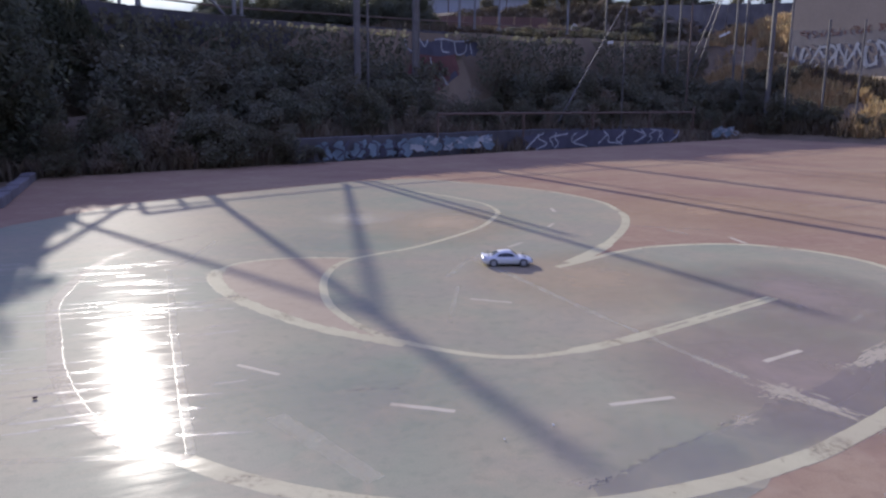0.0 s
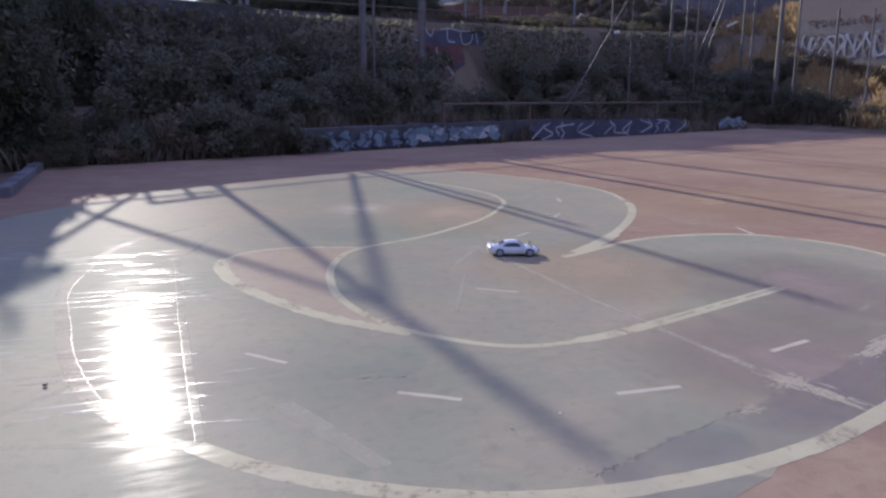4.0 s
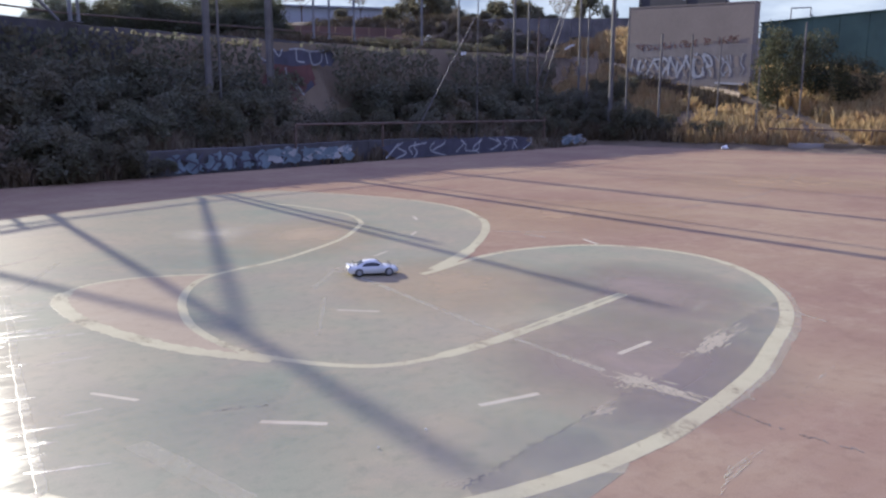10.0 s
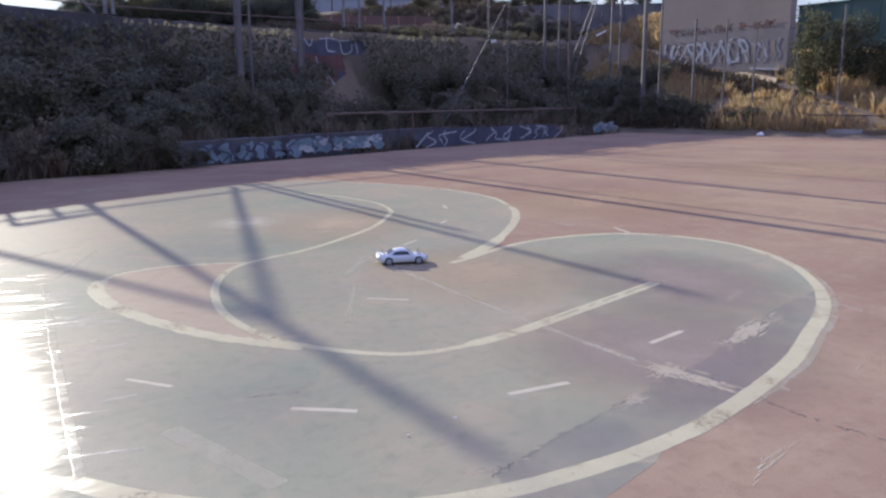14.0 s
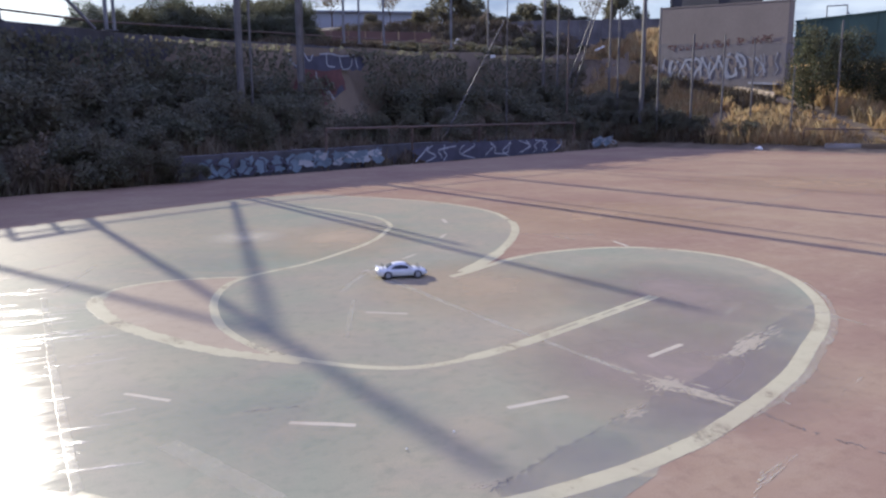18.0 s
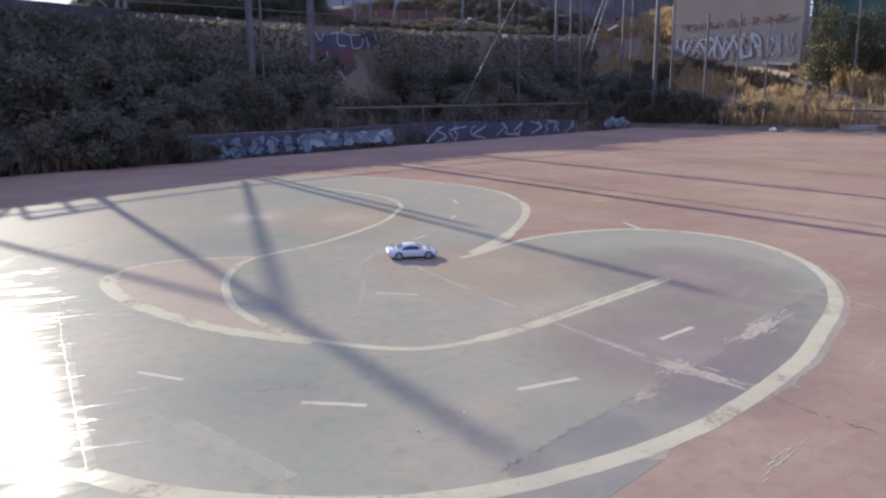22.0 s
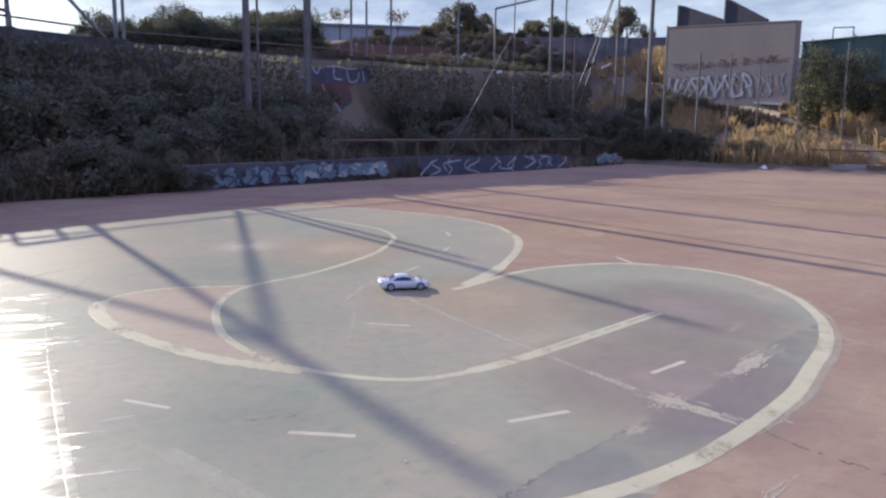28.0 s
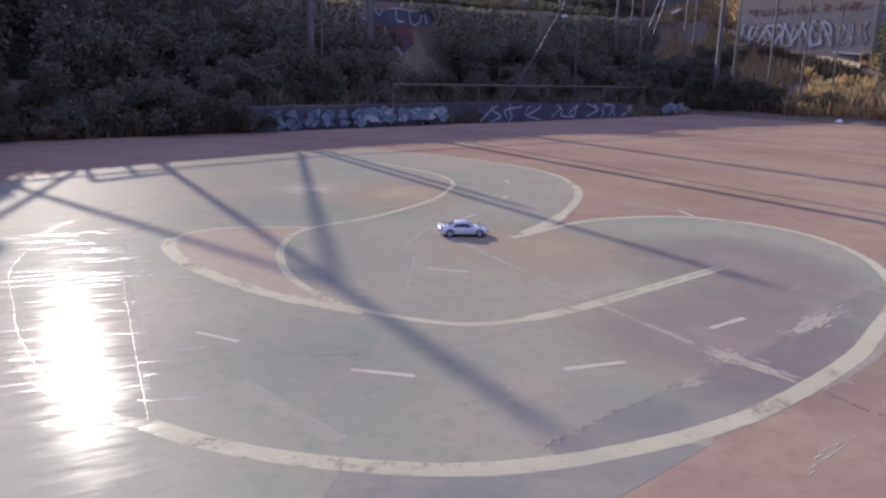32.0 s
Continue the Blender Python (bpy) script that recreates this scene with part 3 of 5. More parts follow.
FADED = [((-1.37, 2.62), (-1.68, 3.16), 0.045), ((-1.68, 3.16), (-2.28, 4.21), 0.045), ((-2.28, 4.21), (-3.11, 5.72), 0.045), ((-3.11, 5.9), (-3.32, 7.05), 0.05), ((-1.18, 3.03), (-0.86, 2.76), 0.10), ((-0.86, 2.76), (-0.60, 2.54), 0.09),
         ((-0.708, 6.69), (-0.40, 6.23), 0.06), ((-0.40, 6.23), (0.07, 5.43), 0.055), ((0.07, 5.43), (0.336, 4.985), 0.06), ((0.336, 4.985), (0.84, 4.18), 0.045), ((0.84, 4.18), (1.03, 3.9), 0.05),
         ((-0.708, 6.69), (-0.81, 5.92), 0.05), ((-0.68, 5.6), (-0.61, 4.6), 0.035), ((-0.708, 6.69), (-0.52, 7.0), 0.05),
         ((-2.6, 2.31), (-1.4, 2.6), 0.05), ((-2.21, 3.08), (-2.5, 2.2), 0.05), ((1.99, 5.13), (2.2, 5.4), 0.03), ((2.26, 6.45), (2.34, 6.33), 0.03),
         ((2.68, 5.16), (2.80, 4.83), 0.035), ((1.625, 3.535), (1.675, 3.44), 0.03), ((1.5, 8.4), (1.3, 8.7), 0.06), ((0.95, 8.88), (1.8, 8.8), 0.045)]
for a, b, w in FADED:
    pts = [Vector((a[0] + (b[0] - a[0]) * k / 12, a[1] + (b[1] - a[1]) * k / 12, 0)) for k in range(13)]
    tagged(mesh_object("faded_line", ribbon(pts, w, 0.0009, 0.0002, w * 0.07), M_FADED), "almost worn away pale court line", "painted line", "old court lines", "structure")


def blotch(name, cx, cy, rx, ry, turn, z, mat, label, rough=0.35, n=40):
    c, s = math.cos(turn), math.sin(turn)
    pts = []
    for i in range(n):
        a = 2 * math.pi * i / n
        k = 1 + rough * noise.noise((cx + math.cos(a) * 2.3, cy + math.sin(a) * 2.3, 7)) + random.uniform(-0.1, 0.1) * rough * 2
        x, y = rx * k * math.cos(a), ry * k * math.sin(a)
        pts.append((cx + x * c - y * s, cy + x * s + y * c))
    tagged(mesh_object(name, sheet(pts, z), mat), label, "court stain", kind="structure")


blotch("worn_patch", -2.333, 8.757, 0.68, 0.85, -0.4, 0.0009, M_WEAR_PALE, "pale bare oval patch in the green paint", 0.12)

for x, y, rx, ry, turn, z, mat, label in ((0.35, 6.1, 1.5, 1.7, 0.3, 0.00071, M_WEAR_TAN, "tan undercoat worn bare in the middle of the bend"), (-1.2, 8.6, 1.3, 2.2, 0.2, 0.00073, M_WEAR_TAN, "tan undercoat worn bare in the far lane"),
                                          (2.2, 10.6, 2.6, 3.0, 0.5, 0.0004, M_WEAR_ORANGE, "bleached orange patch of the red court paint"), (-0.9, 3.35, 1.5, 0.9, -0.1, 0.00069, M_WEAR_GREEN, "old green coat that kept its colour"),
                                          (0.5, 3.0, 0.7, 0.5, 0.6, 0.00072, M_WEAR_GREEN, "old green coat that kept its colour"), (-2.2, 7.3, 1.2, 1.0, 0.5, 0.00069, M_WEAR_GREEN, "old green coat that kept its colour"),
                                          (1.75, 5.75, 1.15, 2.0, 0.35, 0.00074, M_WEAR_MAUVE, "mauve grey coat inside the far bend of the lane"), (1.25, 4.1, 0.95, 1.7, -0.75, 0.00075, M_WEAR_MAUVE, "mauve grey coat beside the seam of the lane"), (7.5, 15.5, 4.5, 3.5, 0.2, 0.0004, M_WEAR_ORANGE, "bleached orange patch of the red court paint")):
    blotch("worn_coat", x, y, rx, ry, turn, z, mat, label, 0.10)


# ---- scuffs and cracks ----
def scuff(cx, cy, length, width, turn, mat, label, n=14):
    """A scraped patch: a scatter of ragged flakes along one direction, in one mesh."""
    bm = bmesh.new()
    c, s = math.cos(turn), math.sin(turn)
    for _ in range(n * 3):
        fx, fy = random.gauss(0, 0.30) * length, random.gauss(0, 0.30) * width
        a, b, rot = random.uniform(0.03, 0.16) * length, random.uniform(0.03, 0.12) * width, random.uniform(-0.25, 0.25)
        z = 0.0015 + random.uniform(0, 0.0003)
        ring = []
        for k in range(9):
            t = 2 * math.pi * k / 9
            q = random.uniform(0.45, 1.3)
            x, y = fx + a * q * math.cos(t + rot), fy + b * q * math.sin(t)
            ring.append(bm.verts.new((cx + x * c - y * s, cy + x * s + y * c, z)))
        f = bm.faces.new(ring)
        f.normal_update()
        if f.normal.z < 0:
            f.normal_flip()
    tagged(mesh_object("scuff", bm, mat), label, "court stain", "scuffs", "structure")


scuff(1.25, 3.62, 0.42, 0.10, -0.86, M_SCUFF, "scraped pale patch in the green paint", 46)
scuff(1.15, 3.70, 0.20, 0.09, 0.7, M_SCUFF, "scraped pale patch in the green paint", 18)
scuff(0.88, 3.33, 0.28, 0.09, 0.83, M_SCUFF, "scraped pinkish patch in the green paint", 16)
scuff(1.86, 4.40, 0.66, 0.10, 0.86, M_SCUFF, "long scraped patch in the green paint", 46)
scuff(2.56, 5.21, 0.30, 0.08, -0.64, M_SCUFF, "star shaped bare patch beside the edge line", 14)
scuff(2.52, 5.19, 0.26, 0.08, 0.5, M_SCUFF, "star shaped bare patch beside the edge line", 10)
scuff(0.15, 2.645, 0.14, 0.05, 0.5, M_SCUFF, "small scraped patch in the green paint", 10)
scuff(-0.70, 6.68, 0.34, 0.08, -0.95, M_SCUFF, "star shaped worn patch on faded lines", 14)
scuff(-0.70, 6.68, 0.30, 0.08, 0.9, M_SCUFF, "star shaped worn patch on faded lines", 12)
scuff(0.20, 5.21, 0.26, 0.06, -1.03, M_SCUFF, "bare patch on a faded line", 10)
scuff(0.95, 4.02, 0.22, 0.05, -0.95, M_SCUFF, "bare patch on a faded line", 8)


# worn ribs on both sides of the old straight line, sun glint coloured in
for k in range(96):
    f = random.random()
    x, y = -1.50 - 1.70 * f, 2.80 + 3.35 * f
    reach = random.uniform(0.12, 0.46) * (0.7 + 0.6 * f)
    x0 = x - random.uniform(0.0, 0.95 + 0.3 * f) if k % 3 else x + random.uniform(-0.05, 0.32)
    tilt = random.uniform(0.30, 0.62)
    pts = [Vector((x0 - reach * (1 - q / 5), y - reach * tilt * (1 - q / 5) + (x - x0) * -tilt * 0.6 + random.uniform(-0.007, 0.007), 0)) for q in range(6)]
    wd = random.uniform(0.010, 0.028)
    tagged(mesh_object("worn_rib", ribbon(pts, wd, 0.0010 + 0.000002 * k, 0.0003, wd * 0.2, widths=lambda q, wd=wd: wd * (0.3 + 0.7 * math.sin(math.pi * min(1, q * 0.85 + 0.1)))), M_RIB), "thin rib of worn glossy coat, its glint put into pale colour", "court stain", "worn ribs", "structure")


scuff(1.25, 2.69, 0.45, 0.045, 0.80, M_FADED, "worn remains of an old court line", 10)
scuff(2.15, 3.73, 0.34, 0.03, 0.80, M_FADED, "worn remains of an old court line", 6)


def crack(points, w=0.0045):
    pts = spline(points, 16)
    for p in pts:
        p.x += random.gauss(0, 0.008)
        p.y += random.gauss(0, 0.008)
    bm = bmesh.new()
    k = 0
    while k < len(pts) - 2:
        e = min(len(pts), k + random.randint(3, 12))
        tmp = bpy.data.meshes.new("piece")
        seg = ribbon(pts[k:e], w * random.uniform(0.5, 1.3), 0.0013, 0.0001, w * 0.3)
        seg.to_mesh(tmp)
        seg.free()
        bm.from_mesh(tmp)
        bpy.data.meshes.remove(tmp)
        k = e + random.choice((-1, 0, 2, 3, 5))
    tagged(mesh_object("crack", bm, M_CRACK), "thin dark crack in the concrete", "crack", "cracks", "structure")


crack([(0.18, 2.60), (0.266, 2.709), (0.405, 2.853), (0.518, 2.985), (0.665, 3.128), (0.834, 3.317)], 0.0016)
crack([(1.489, 3.342), (1.568, 3.195), (1.625, 3.102), (1.735, 2.985), (1.86, 2.86)], 0.0018)
crack([(-0.93, 3.38), (-0.83, 3.42), (-0.70, 3.442)], 0.0009)
crack([(4.022, 11.118), (6.536, 13.519), (9.05, 17.521)], 0.012)


def pebble(x, y, r, label, mat):
    bm = bmesh.new()
    bmesh.ops.create_icosphere(bm, subdivisions=2, radius=r)
    for v in bm.verts:
        v.co *= 1 + 0.3 * noise.noise(v.co * 40 + Vector((x, y, 0)))
        v.co.z = v.co.z * 0.6 + r * 0.45
    ob = tagged(mesh_object("stone", bm, mat, True), label, "stone", "loose stones")
    ob.matrix_world = pose(x, y, 0.004)


pebble(-2.35, 3.03, 0.012, "small dark stone on the green court paint", M_RUST)
pebble(0.05, 3.13, 0.006, "tiny pale stone on the green court paint", M_LITTER)
pebble(-0.151, 2.954, 0.005, "tiny pale stone on the green court paint", M_LITTER)


# the broad end of the inner line is split by a bare joint
for f0, f1 in ((0.0, 0.3), (0.36, 0.5), (0.56, 0.62), (0.7, 0.86), (0.92, 0.97)):
    a, b = Vector((1.635, 5.665, 0)), Vector((0.60, 4.575, 0))
    pts = [a + (b - a) * (f0 + (f1 - f0) * k / 5) for k in range(6)]
    tagged(mesh_object("joint", ribbon(pts, 0.022, 0.0020, 0.0002, 0.005), M_GREEN), "bare joint in the broad white line", "court stain", "joints in the line", "structure")

# ---- low wall along the court, with sprayed letters ----
WT = Matrix(((LD.x, LN.x, 0, L0.x), (LD.y, LN.y, 0, L0.y), (0, 0, 1, 0), (0, 0, 0, 1)))   # u, b, z to world


def wall_from(name, u0, u1, b0, b1, z0, z1, mat, label, cat="wall", bevel=0.02):
    root = tagged(new(name), label, cat, kind="structure")
    root.matrix_world = WT
    n = max(1, round((u1 - u0) / 1.4))
    for k in range(n):
        a, c = u0 + (u1 - u0) * k / n, u0 + (u1 - u0) * (k + 1) / n
        bm = bmesh.new()
        box(bm, a, b0, z0, c - 0.008, b1, (z1(a) if callable(z1) else z1) + random.uniform(-0.012, 0.012), bevel)
        part("panel", bm, mat, root)
    return root


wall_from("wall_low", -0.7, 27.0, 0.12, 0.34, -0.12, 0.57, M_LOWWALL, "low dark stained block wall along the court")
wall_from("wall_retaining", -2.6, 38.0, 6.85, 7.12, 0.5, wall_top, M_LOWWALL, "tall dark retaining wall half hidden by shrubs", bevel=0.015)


def stroke(points, width, mat, parent, frame_m, depth=0.006, name="paint_stroke"):
    """A sprayed stroke on a wall: points in the wall's own u and z."""
    pts = spline([(p[0], p[1]) for p in points], 7)
    bm = ribbon(pts, width, depth, depth * 0.6, width * 0.10)
    bm.transform(frame_m)
    return part(name, bm, mat, parent)


def face_frame(b):
    """Maps (u, z, out) on the face of a wall that looks at the court."""
    return WT @ Matrix(((1, 0, 0, 0), (0, 0, -1, b), (0, 1, 0, 0), (0, 0, 0, 1)))


def blob(bm, u, z, ru, rz, lean, out, seed, jag=0.75):
    ring = []
    for k in range(16):
        t = 2 * math.pi * k / 16
        q = 1 + jag * noise.noise((seed * 5, math.cos(t) * 2.6, math.sin(t) * 2.6))
        x, y = ru * q * math.cos(t), rz * q * math.sin(t)
        ring.append(bm.verts.new((u + x + lean * y, z + y, out)))
    f = bm.faces.new(ring)
    f.normal_update()
    if f.normal.z < 0:
        f.normal_flip()


def graffiti_piece(name, u0, u1, b, z0, z1, fills, outline, label, count, wide, frame_m=None, back=None):
    """A sprayed piece: bulging letter-like forms side by side, and strokes over them."""
    root = tagged(new(name), label, "graffiti")
    fm = frame_m or face_frame(b)
    root.matrix_world = Matrix.Translation(fm @ Vector(((u0 + u1) / 2, z0, 0)))
    inv = root.matrix_world.inverted()
    zm, dz, du = (z0 + z1) / 2, (z1 - z0) / 2, (u1 - u0) / count
    if back:
        bm = bmesh.new()
        ring = []
        for k in range(44):
            t = 2 * math.pi * k / 44
            sx, sy = math.copysign(abs(math.cos(t)) ** 0.35, math.cos(t)), math.copysign(abs(math.sin(t)) ** 0.5, math.sin(t))
            q = 1 + 0.12 * noise.noise((u0, math.cos(t) * 3, math.sin(t) * 3))
            ring.append(bm.verts.new(((u0 + u1) / 2 + sx * (u1 - u0) / 2 * 1.02 * q, zm + sy * dz * 1.02 * q, 0.004)))
        bm.faces.new(ring)
        bm.transform(inv @ fm)
        part("background", bm, back, root)
    for k in range(count):
        u = u0 + du * (k + 0.5)
        for j in range(2):
            bm = bmesh.new()
            blob(bm, u + random.uniform(-0.2, 0.2) * du, zm + (j - 0.5) * dz * 0.7, du * wide * random.uniform(0.8, 1.15), dz * random.uniform(0.45, 0.6), random.uniform(-0.4, 0.4), 0.007 + 0.002 * j + 0.0003 * k, u * 3 + j)
            bm.transform(inv @ fm)
            part("letter_fill", bm, fills[(k + j) % len(fills)], root)
        for j in range(2):
            a = random.uniform(-0.5, 0.5) * du
            pts = [(u + a + random.uniform(-0.45, 0.45) * du, zm + dz * h) for h in (random.uniform(0.6, 0.95), random.uniform(0.0, 0.5), random.uniform(-0.5, 0.0), random.uniform(-0.95, -0.6))]
            stroke(pts, 0.05, outline, root, inv @ fm, 0.014)
    return root


graffiti_piece("graffiti_letters", -0.1, 3.4, 0.12, 0.0, 0.50, (M_SPRAY_BLUE, M_SPRAY_BLUE), M_SPRAY_NAVY, "faded blue and navy sprayed letters on the low wall", 6, 0.42)
graffiti_piece("graffiti_letters", 3.4, 7.1, 0.12, 0.09, 0.54, (M_SPRAY_WHITE, M_SPRAY_BLUE), M_SPRAY_BLUE, "pale blue and white sprayed letters on the low wall", 6, 0.5)
graffiti_piece("graffiti_tag", 9.0, 19.5, 0.12, 0.0, 0.56, (M_SPRAY_NAVY,), M_SPRAY_WHITE, "navy sprayed letters with white outlines on the low wall", 8, 0.35, back=M_SPRAY_NAVY)
graffiti_piece("graffiti_tag", 23.0, 25.5, 0.12, 0.08, 0.55, (M_SPRAY_BLUE,), M_SPRAY_WHITE, "small faded blue sprayed tag on the low wall", 2, 0.4)



def bubble_letters(name, u0, u1, z0, z1, fm, label, count):
    """Fat abstract letter forms: each one a few thick pale strokes over wider dark ones."""
    root = tagged(new(name), label, "graffiti")
    root.matrix_world = Matrix.Translation(fm @ Vector(((u0 + u1) / 2, z0, 0)))
    inv = root.matrix_world.inverted()
    du, dz = (u1 - u0) / count, z1 - z0
    shapes = (((0.2, 0.05), (0.15, 0.5), (0.3, 0.95)), ((0.15, 0.9), (0.6, 0.85), (0.8, 0.55), (0.4, 0.45)), ((0.4, 0.45), (0.85, 0.3), (0.9, 0.05)),
              ((0.1, 0.15), (0.5, 0.1), (0.9, 0.2)), ((0.85, 0.95), (0.7, 0.5), (0.8, 0.1)), ((0.1, 0.9), (0.5, 0.5), (0.9, 0.05)), ((0.9, 0.9), (0.5, 0.55), (0.1, 0.1)))
    for k in range(count):
        for j, c in enumerate(random.sample(shapes, 4)):
            pts = [(u0 + du * (k - 0.3 + 1.6 * a + random.uniform(-0.08, 0.08)), z0 + dz * (b + random.uniform(-0.06, 0.06))) for a, b in c]
            stroke(pts, du * 0.42, M_WALL_DARK, root, inv @ fm, 0.006 + 0.002 * j + 0.0001 * k, "outline")
            stroke(pts, du * 0.25, (M_SPRAY_WHITE, M_SPRAY_WHITE, M_RENDER)[(k + j) % 3], root, inv @ fm, 0.014 + 0.002 * j + 0.0001 * k, "letter_fill")
    return root


# figure-like red piece high on the retaining wall, as plain shapes
gr = tagged(new("graffiti_mural"), "dark red sprayed shape with white strokes on the retaining wall", "graffiti")
gr.matrix_world = Matrix.Translation(at(12.8, 6.85, 1.2))
gi, gf = gr.matrix_world.inverted(), face_frame(6.85)
for n, (u, z, ru, rz, lean, mat) in enumerate(((12.7, 2.35, 1.35, 0.95, 0.0, M_SPRAY_RED), (12.4, 1.65, 1.1, 0.6, 0.1, M_SPRAY_RED), (13.6, 2.9, 0.75, 0.5, -0.3, M_SPRAY_RED), (14.2, 2.2, 0.5, 0.45, 0.2, M_SPRAY_NAVY), (13.1, 3.45, 2.0, 0.33, 0.0, M_SPRAY_NAVY), (15.0, 3.5, 0.7, 0.35, 0.3, M_SPRAY_NAVY))):
    bm = bmesh.new()
    blob(bm, u, z, ru, rz, lean, 0.005 + 0.0012 * n, u + z, 0.6)
    bm.transform(gi @ gf)
    part("colour_field", bm, mat, gr)
for pts in ([(11.15, 3.75), (11.25, 3.4), (11.6, 3.25), (11.75, 3.55)], [(12.0, 3.7), (12.3, 3.45), (12.5, 3.7)], [(12.9, 3.72), (13.5, 3.78), (14.2, 3.72), (15.2, 3.82)], [(13.3, 3.75), (13.35, 3.35), (13.8, 3.3)], [(14.1, 3.7), (14.3, 3.25), (14.8, 3.35), (14.9, 3.65)], [(15.1, 3.75), (15.25, 3.3)],
            [(12.65, 3.08), (12.75, 2.75), (13.0, 2.5), (13.6, 2.15), (13.85, 1.95)], [(12.8, 2.6), (13.3, 2.45), (13.8, 2.05)], [(13.8, 1.95), (14.1, 2.2), (14.5, 2.4)]):
    stroke(pts, 0.06, M_SPRAY_WHITE, gr, gi @ gf, 0.016)
for pts in ([(11.6, 2.9), (12.1, 3.1), (12.6, 2.9)], [(11.7, 1.4), (12.5, 1.2), (13.5, 1.35)], [(14.0, 2.9), (14.4, 2.5), (14.3, 1.9)]):
    stroke(pts, 0.10, M_SPRAY_RED, gr, gi @ gf, 0.014)


# ---- pipe rail over the low wall ----
rail = tagged(new("pipe_rail"), "thin pale pipe rail on posts behind the low wall", "railing")
rail.matrix_world = Matrix.Translation(at(14.0, 0.5, 0.45))
inv = rail.matrix_world.inverted()
bm = bmesh.new()
rod(bm, at(5.0, 0.5, 1.10), at(22.0, 0.5, 1.14), 0.03)
bm.transform(inv)
part("rail", bm, M_RUST, rail)
for u in (5.0, 9.3, 13.6, 17.9, 21.9):
    bm = bmesh.new()
    rod(bm, at(u, 0.5, 0.38), at(u, 0.5, 1.35 if u > 20 else 1.12), 0.028)
    bm.transform(inv)
    part("post", bm, M_RUST, rail)


# ---- ball-stop fence on the retaining wall ----
def fence_post(u, b, z0, z1, r, mat=None, cap=True, label="tall grey steel fence post on the retaining wall"):
    root = tagged(new("fence_post"), label, "fence post", "ball-stop fence posts")
    root.matrix_world = Matrix.Translation(at(u, b, z0))
    bm = bmesh.new()
    rod(bm, (0, 0, 0), (0, 0, z1 - z0), r, r * 0.9, 10)
    part("pole", bm, mat or M_METAL, root)
    bm = bmesh.new()
    box(bm, -r * 2, -r * 2, 0, r * 2, r * 2, 0.02, 0.004)
    part("base_plate", bm, mat or M_METAL, root)
    if cap:
        bm = bmesh.new()
        rod(bm, (0, 0, z1 - z0), (0, 0, z1 - z0 + 0.04), r * 1.2, r * 0.6, 10)
        part("cap", bm, mat or M_METAL, root)
    return root


def brace(root, a, b, r, mat=None, name="brace"):
    bm = bmesh.new()
    rod(bm, a, b, r)
    bm.transform(root.matrix_world.inverted())
    return part(name, bm, mat or M_METAL, root)


BF = 6.98
main_post = fence_post(0.0, BF, 3.9, 7.2, 0.06, label="tall steel fence post with two slanting braces")
brace(main_post, at(0.0, BF, 6.4), at(3.0, BF, 3.9), 0.05)
brace(main_post, at(0.0, BF, 6.4), at(-2.35, BF, 4.3), 0.042)
left_post = fence_post(-2.6, BF, 3.9, 5.6, 0.055, label="steel fence post with short slanting braces")
brace(left_post, at(-2.6, BF, 5.15), at(-1.4, BF, 4.0), 0.045)
brace(left_post, at(-2.6, BF, 5.15), at(-2.42, BF, 4.2), 0.04)
for u, z1, r in ((3.40, 7.1, 0.06), (3.68, 6.0, 0.05), (14.6, 7.6, 0.05), (15.6, 6.4, 0.045), (17.3, 7.9, 0.05), (22.7, 9.0, 0.055)):
    fence_post(u, BF, wall_top(u), z1, r)
for u, b, z1, r in ((5.84, 4.26, 8.9, 0.105), (6.7, 4.6, 7.4, 0.04), (10.26, 5.63, 8.8, 0.10), (10.6, 5.75, 6.4, 0.045)):
    fence_post(u, b, height(*at(u, b).xy) - 0.05, z1, r, M_DARKSTEEL, label="tall grey steel post among the shrubs below the retaining wall")
top_rail = tagged(new("fence_rail"), "thin horizontal steel rail along the top of the retaining wall", "fence rail")
top_rail.matrix_world = Matrix.Translation(at(10, BF, 4.2))
brace(top_rail, at(-2.45, BF, 4.22), at(3.0, BF, 4.12), 0.028, M_RUST, "rail")
brace(top_rail, at(3.0, BF, 4.12), at(24, BF, wall_top(24) + 0.2), 0.022, M_RUST, "rail")
stay_post = fence_post(17.6, 1.5, 0.5, 6.4, 0.024, M_DARKSTEEL, label="thin tall post with a long slanting stay on the terrace")
brace(stay_post, at(17.35, 1.5, 5.0), at(13.0, 1.5, 0.8), 0.017, M_DARKSTEEL, "stay")
fence_post(26.8, 3.0, 0.85, 5.9, 0.035, M_RUST, label="thin tall rusty post on the terrace")

# ladder-like hoop frame hanging at the foot of the main post
hoop = tagged(new("goal_frame"), "small rectangular steel frame with cross bars on the wall top", "goal frame")
hoop.matrix_world = Matrix.Translation(at(-0.6, BF, 3.9))
for a, b in (((-1.24, 3.9), (-1.27, 4.38)), ((-0.58, 3.9), (-0.61, 4.36)), ((0.05, 3.9), (0.03, 4.30)), ((-1.27, 4.38), (0.03, 4.30))):
    brace(hoop, at(a[0], BF - 0.02, a[1]), at(b[0], BF - 0.02, b[1]), 0.045, name="bar")


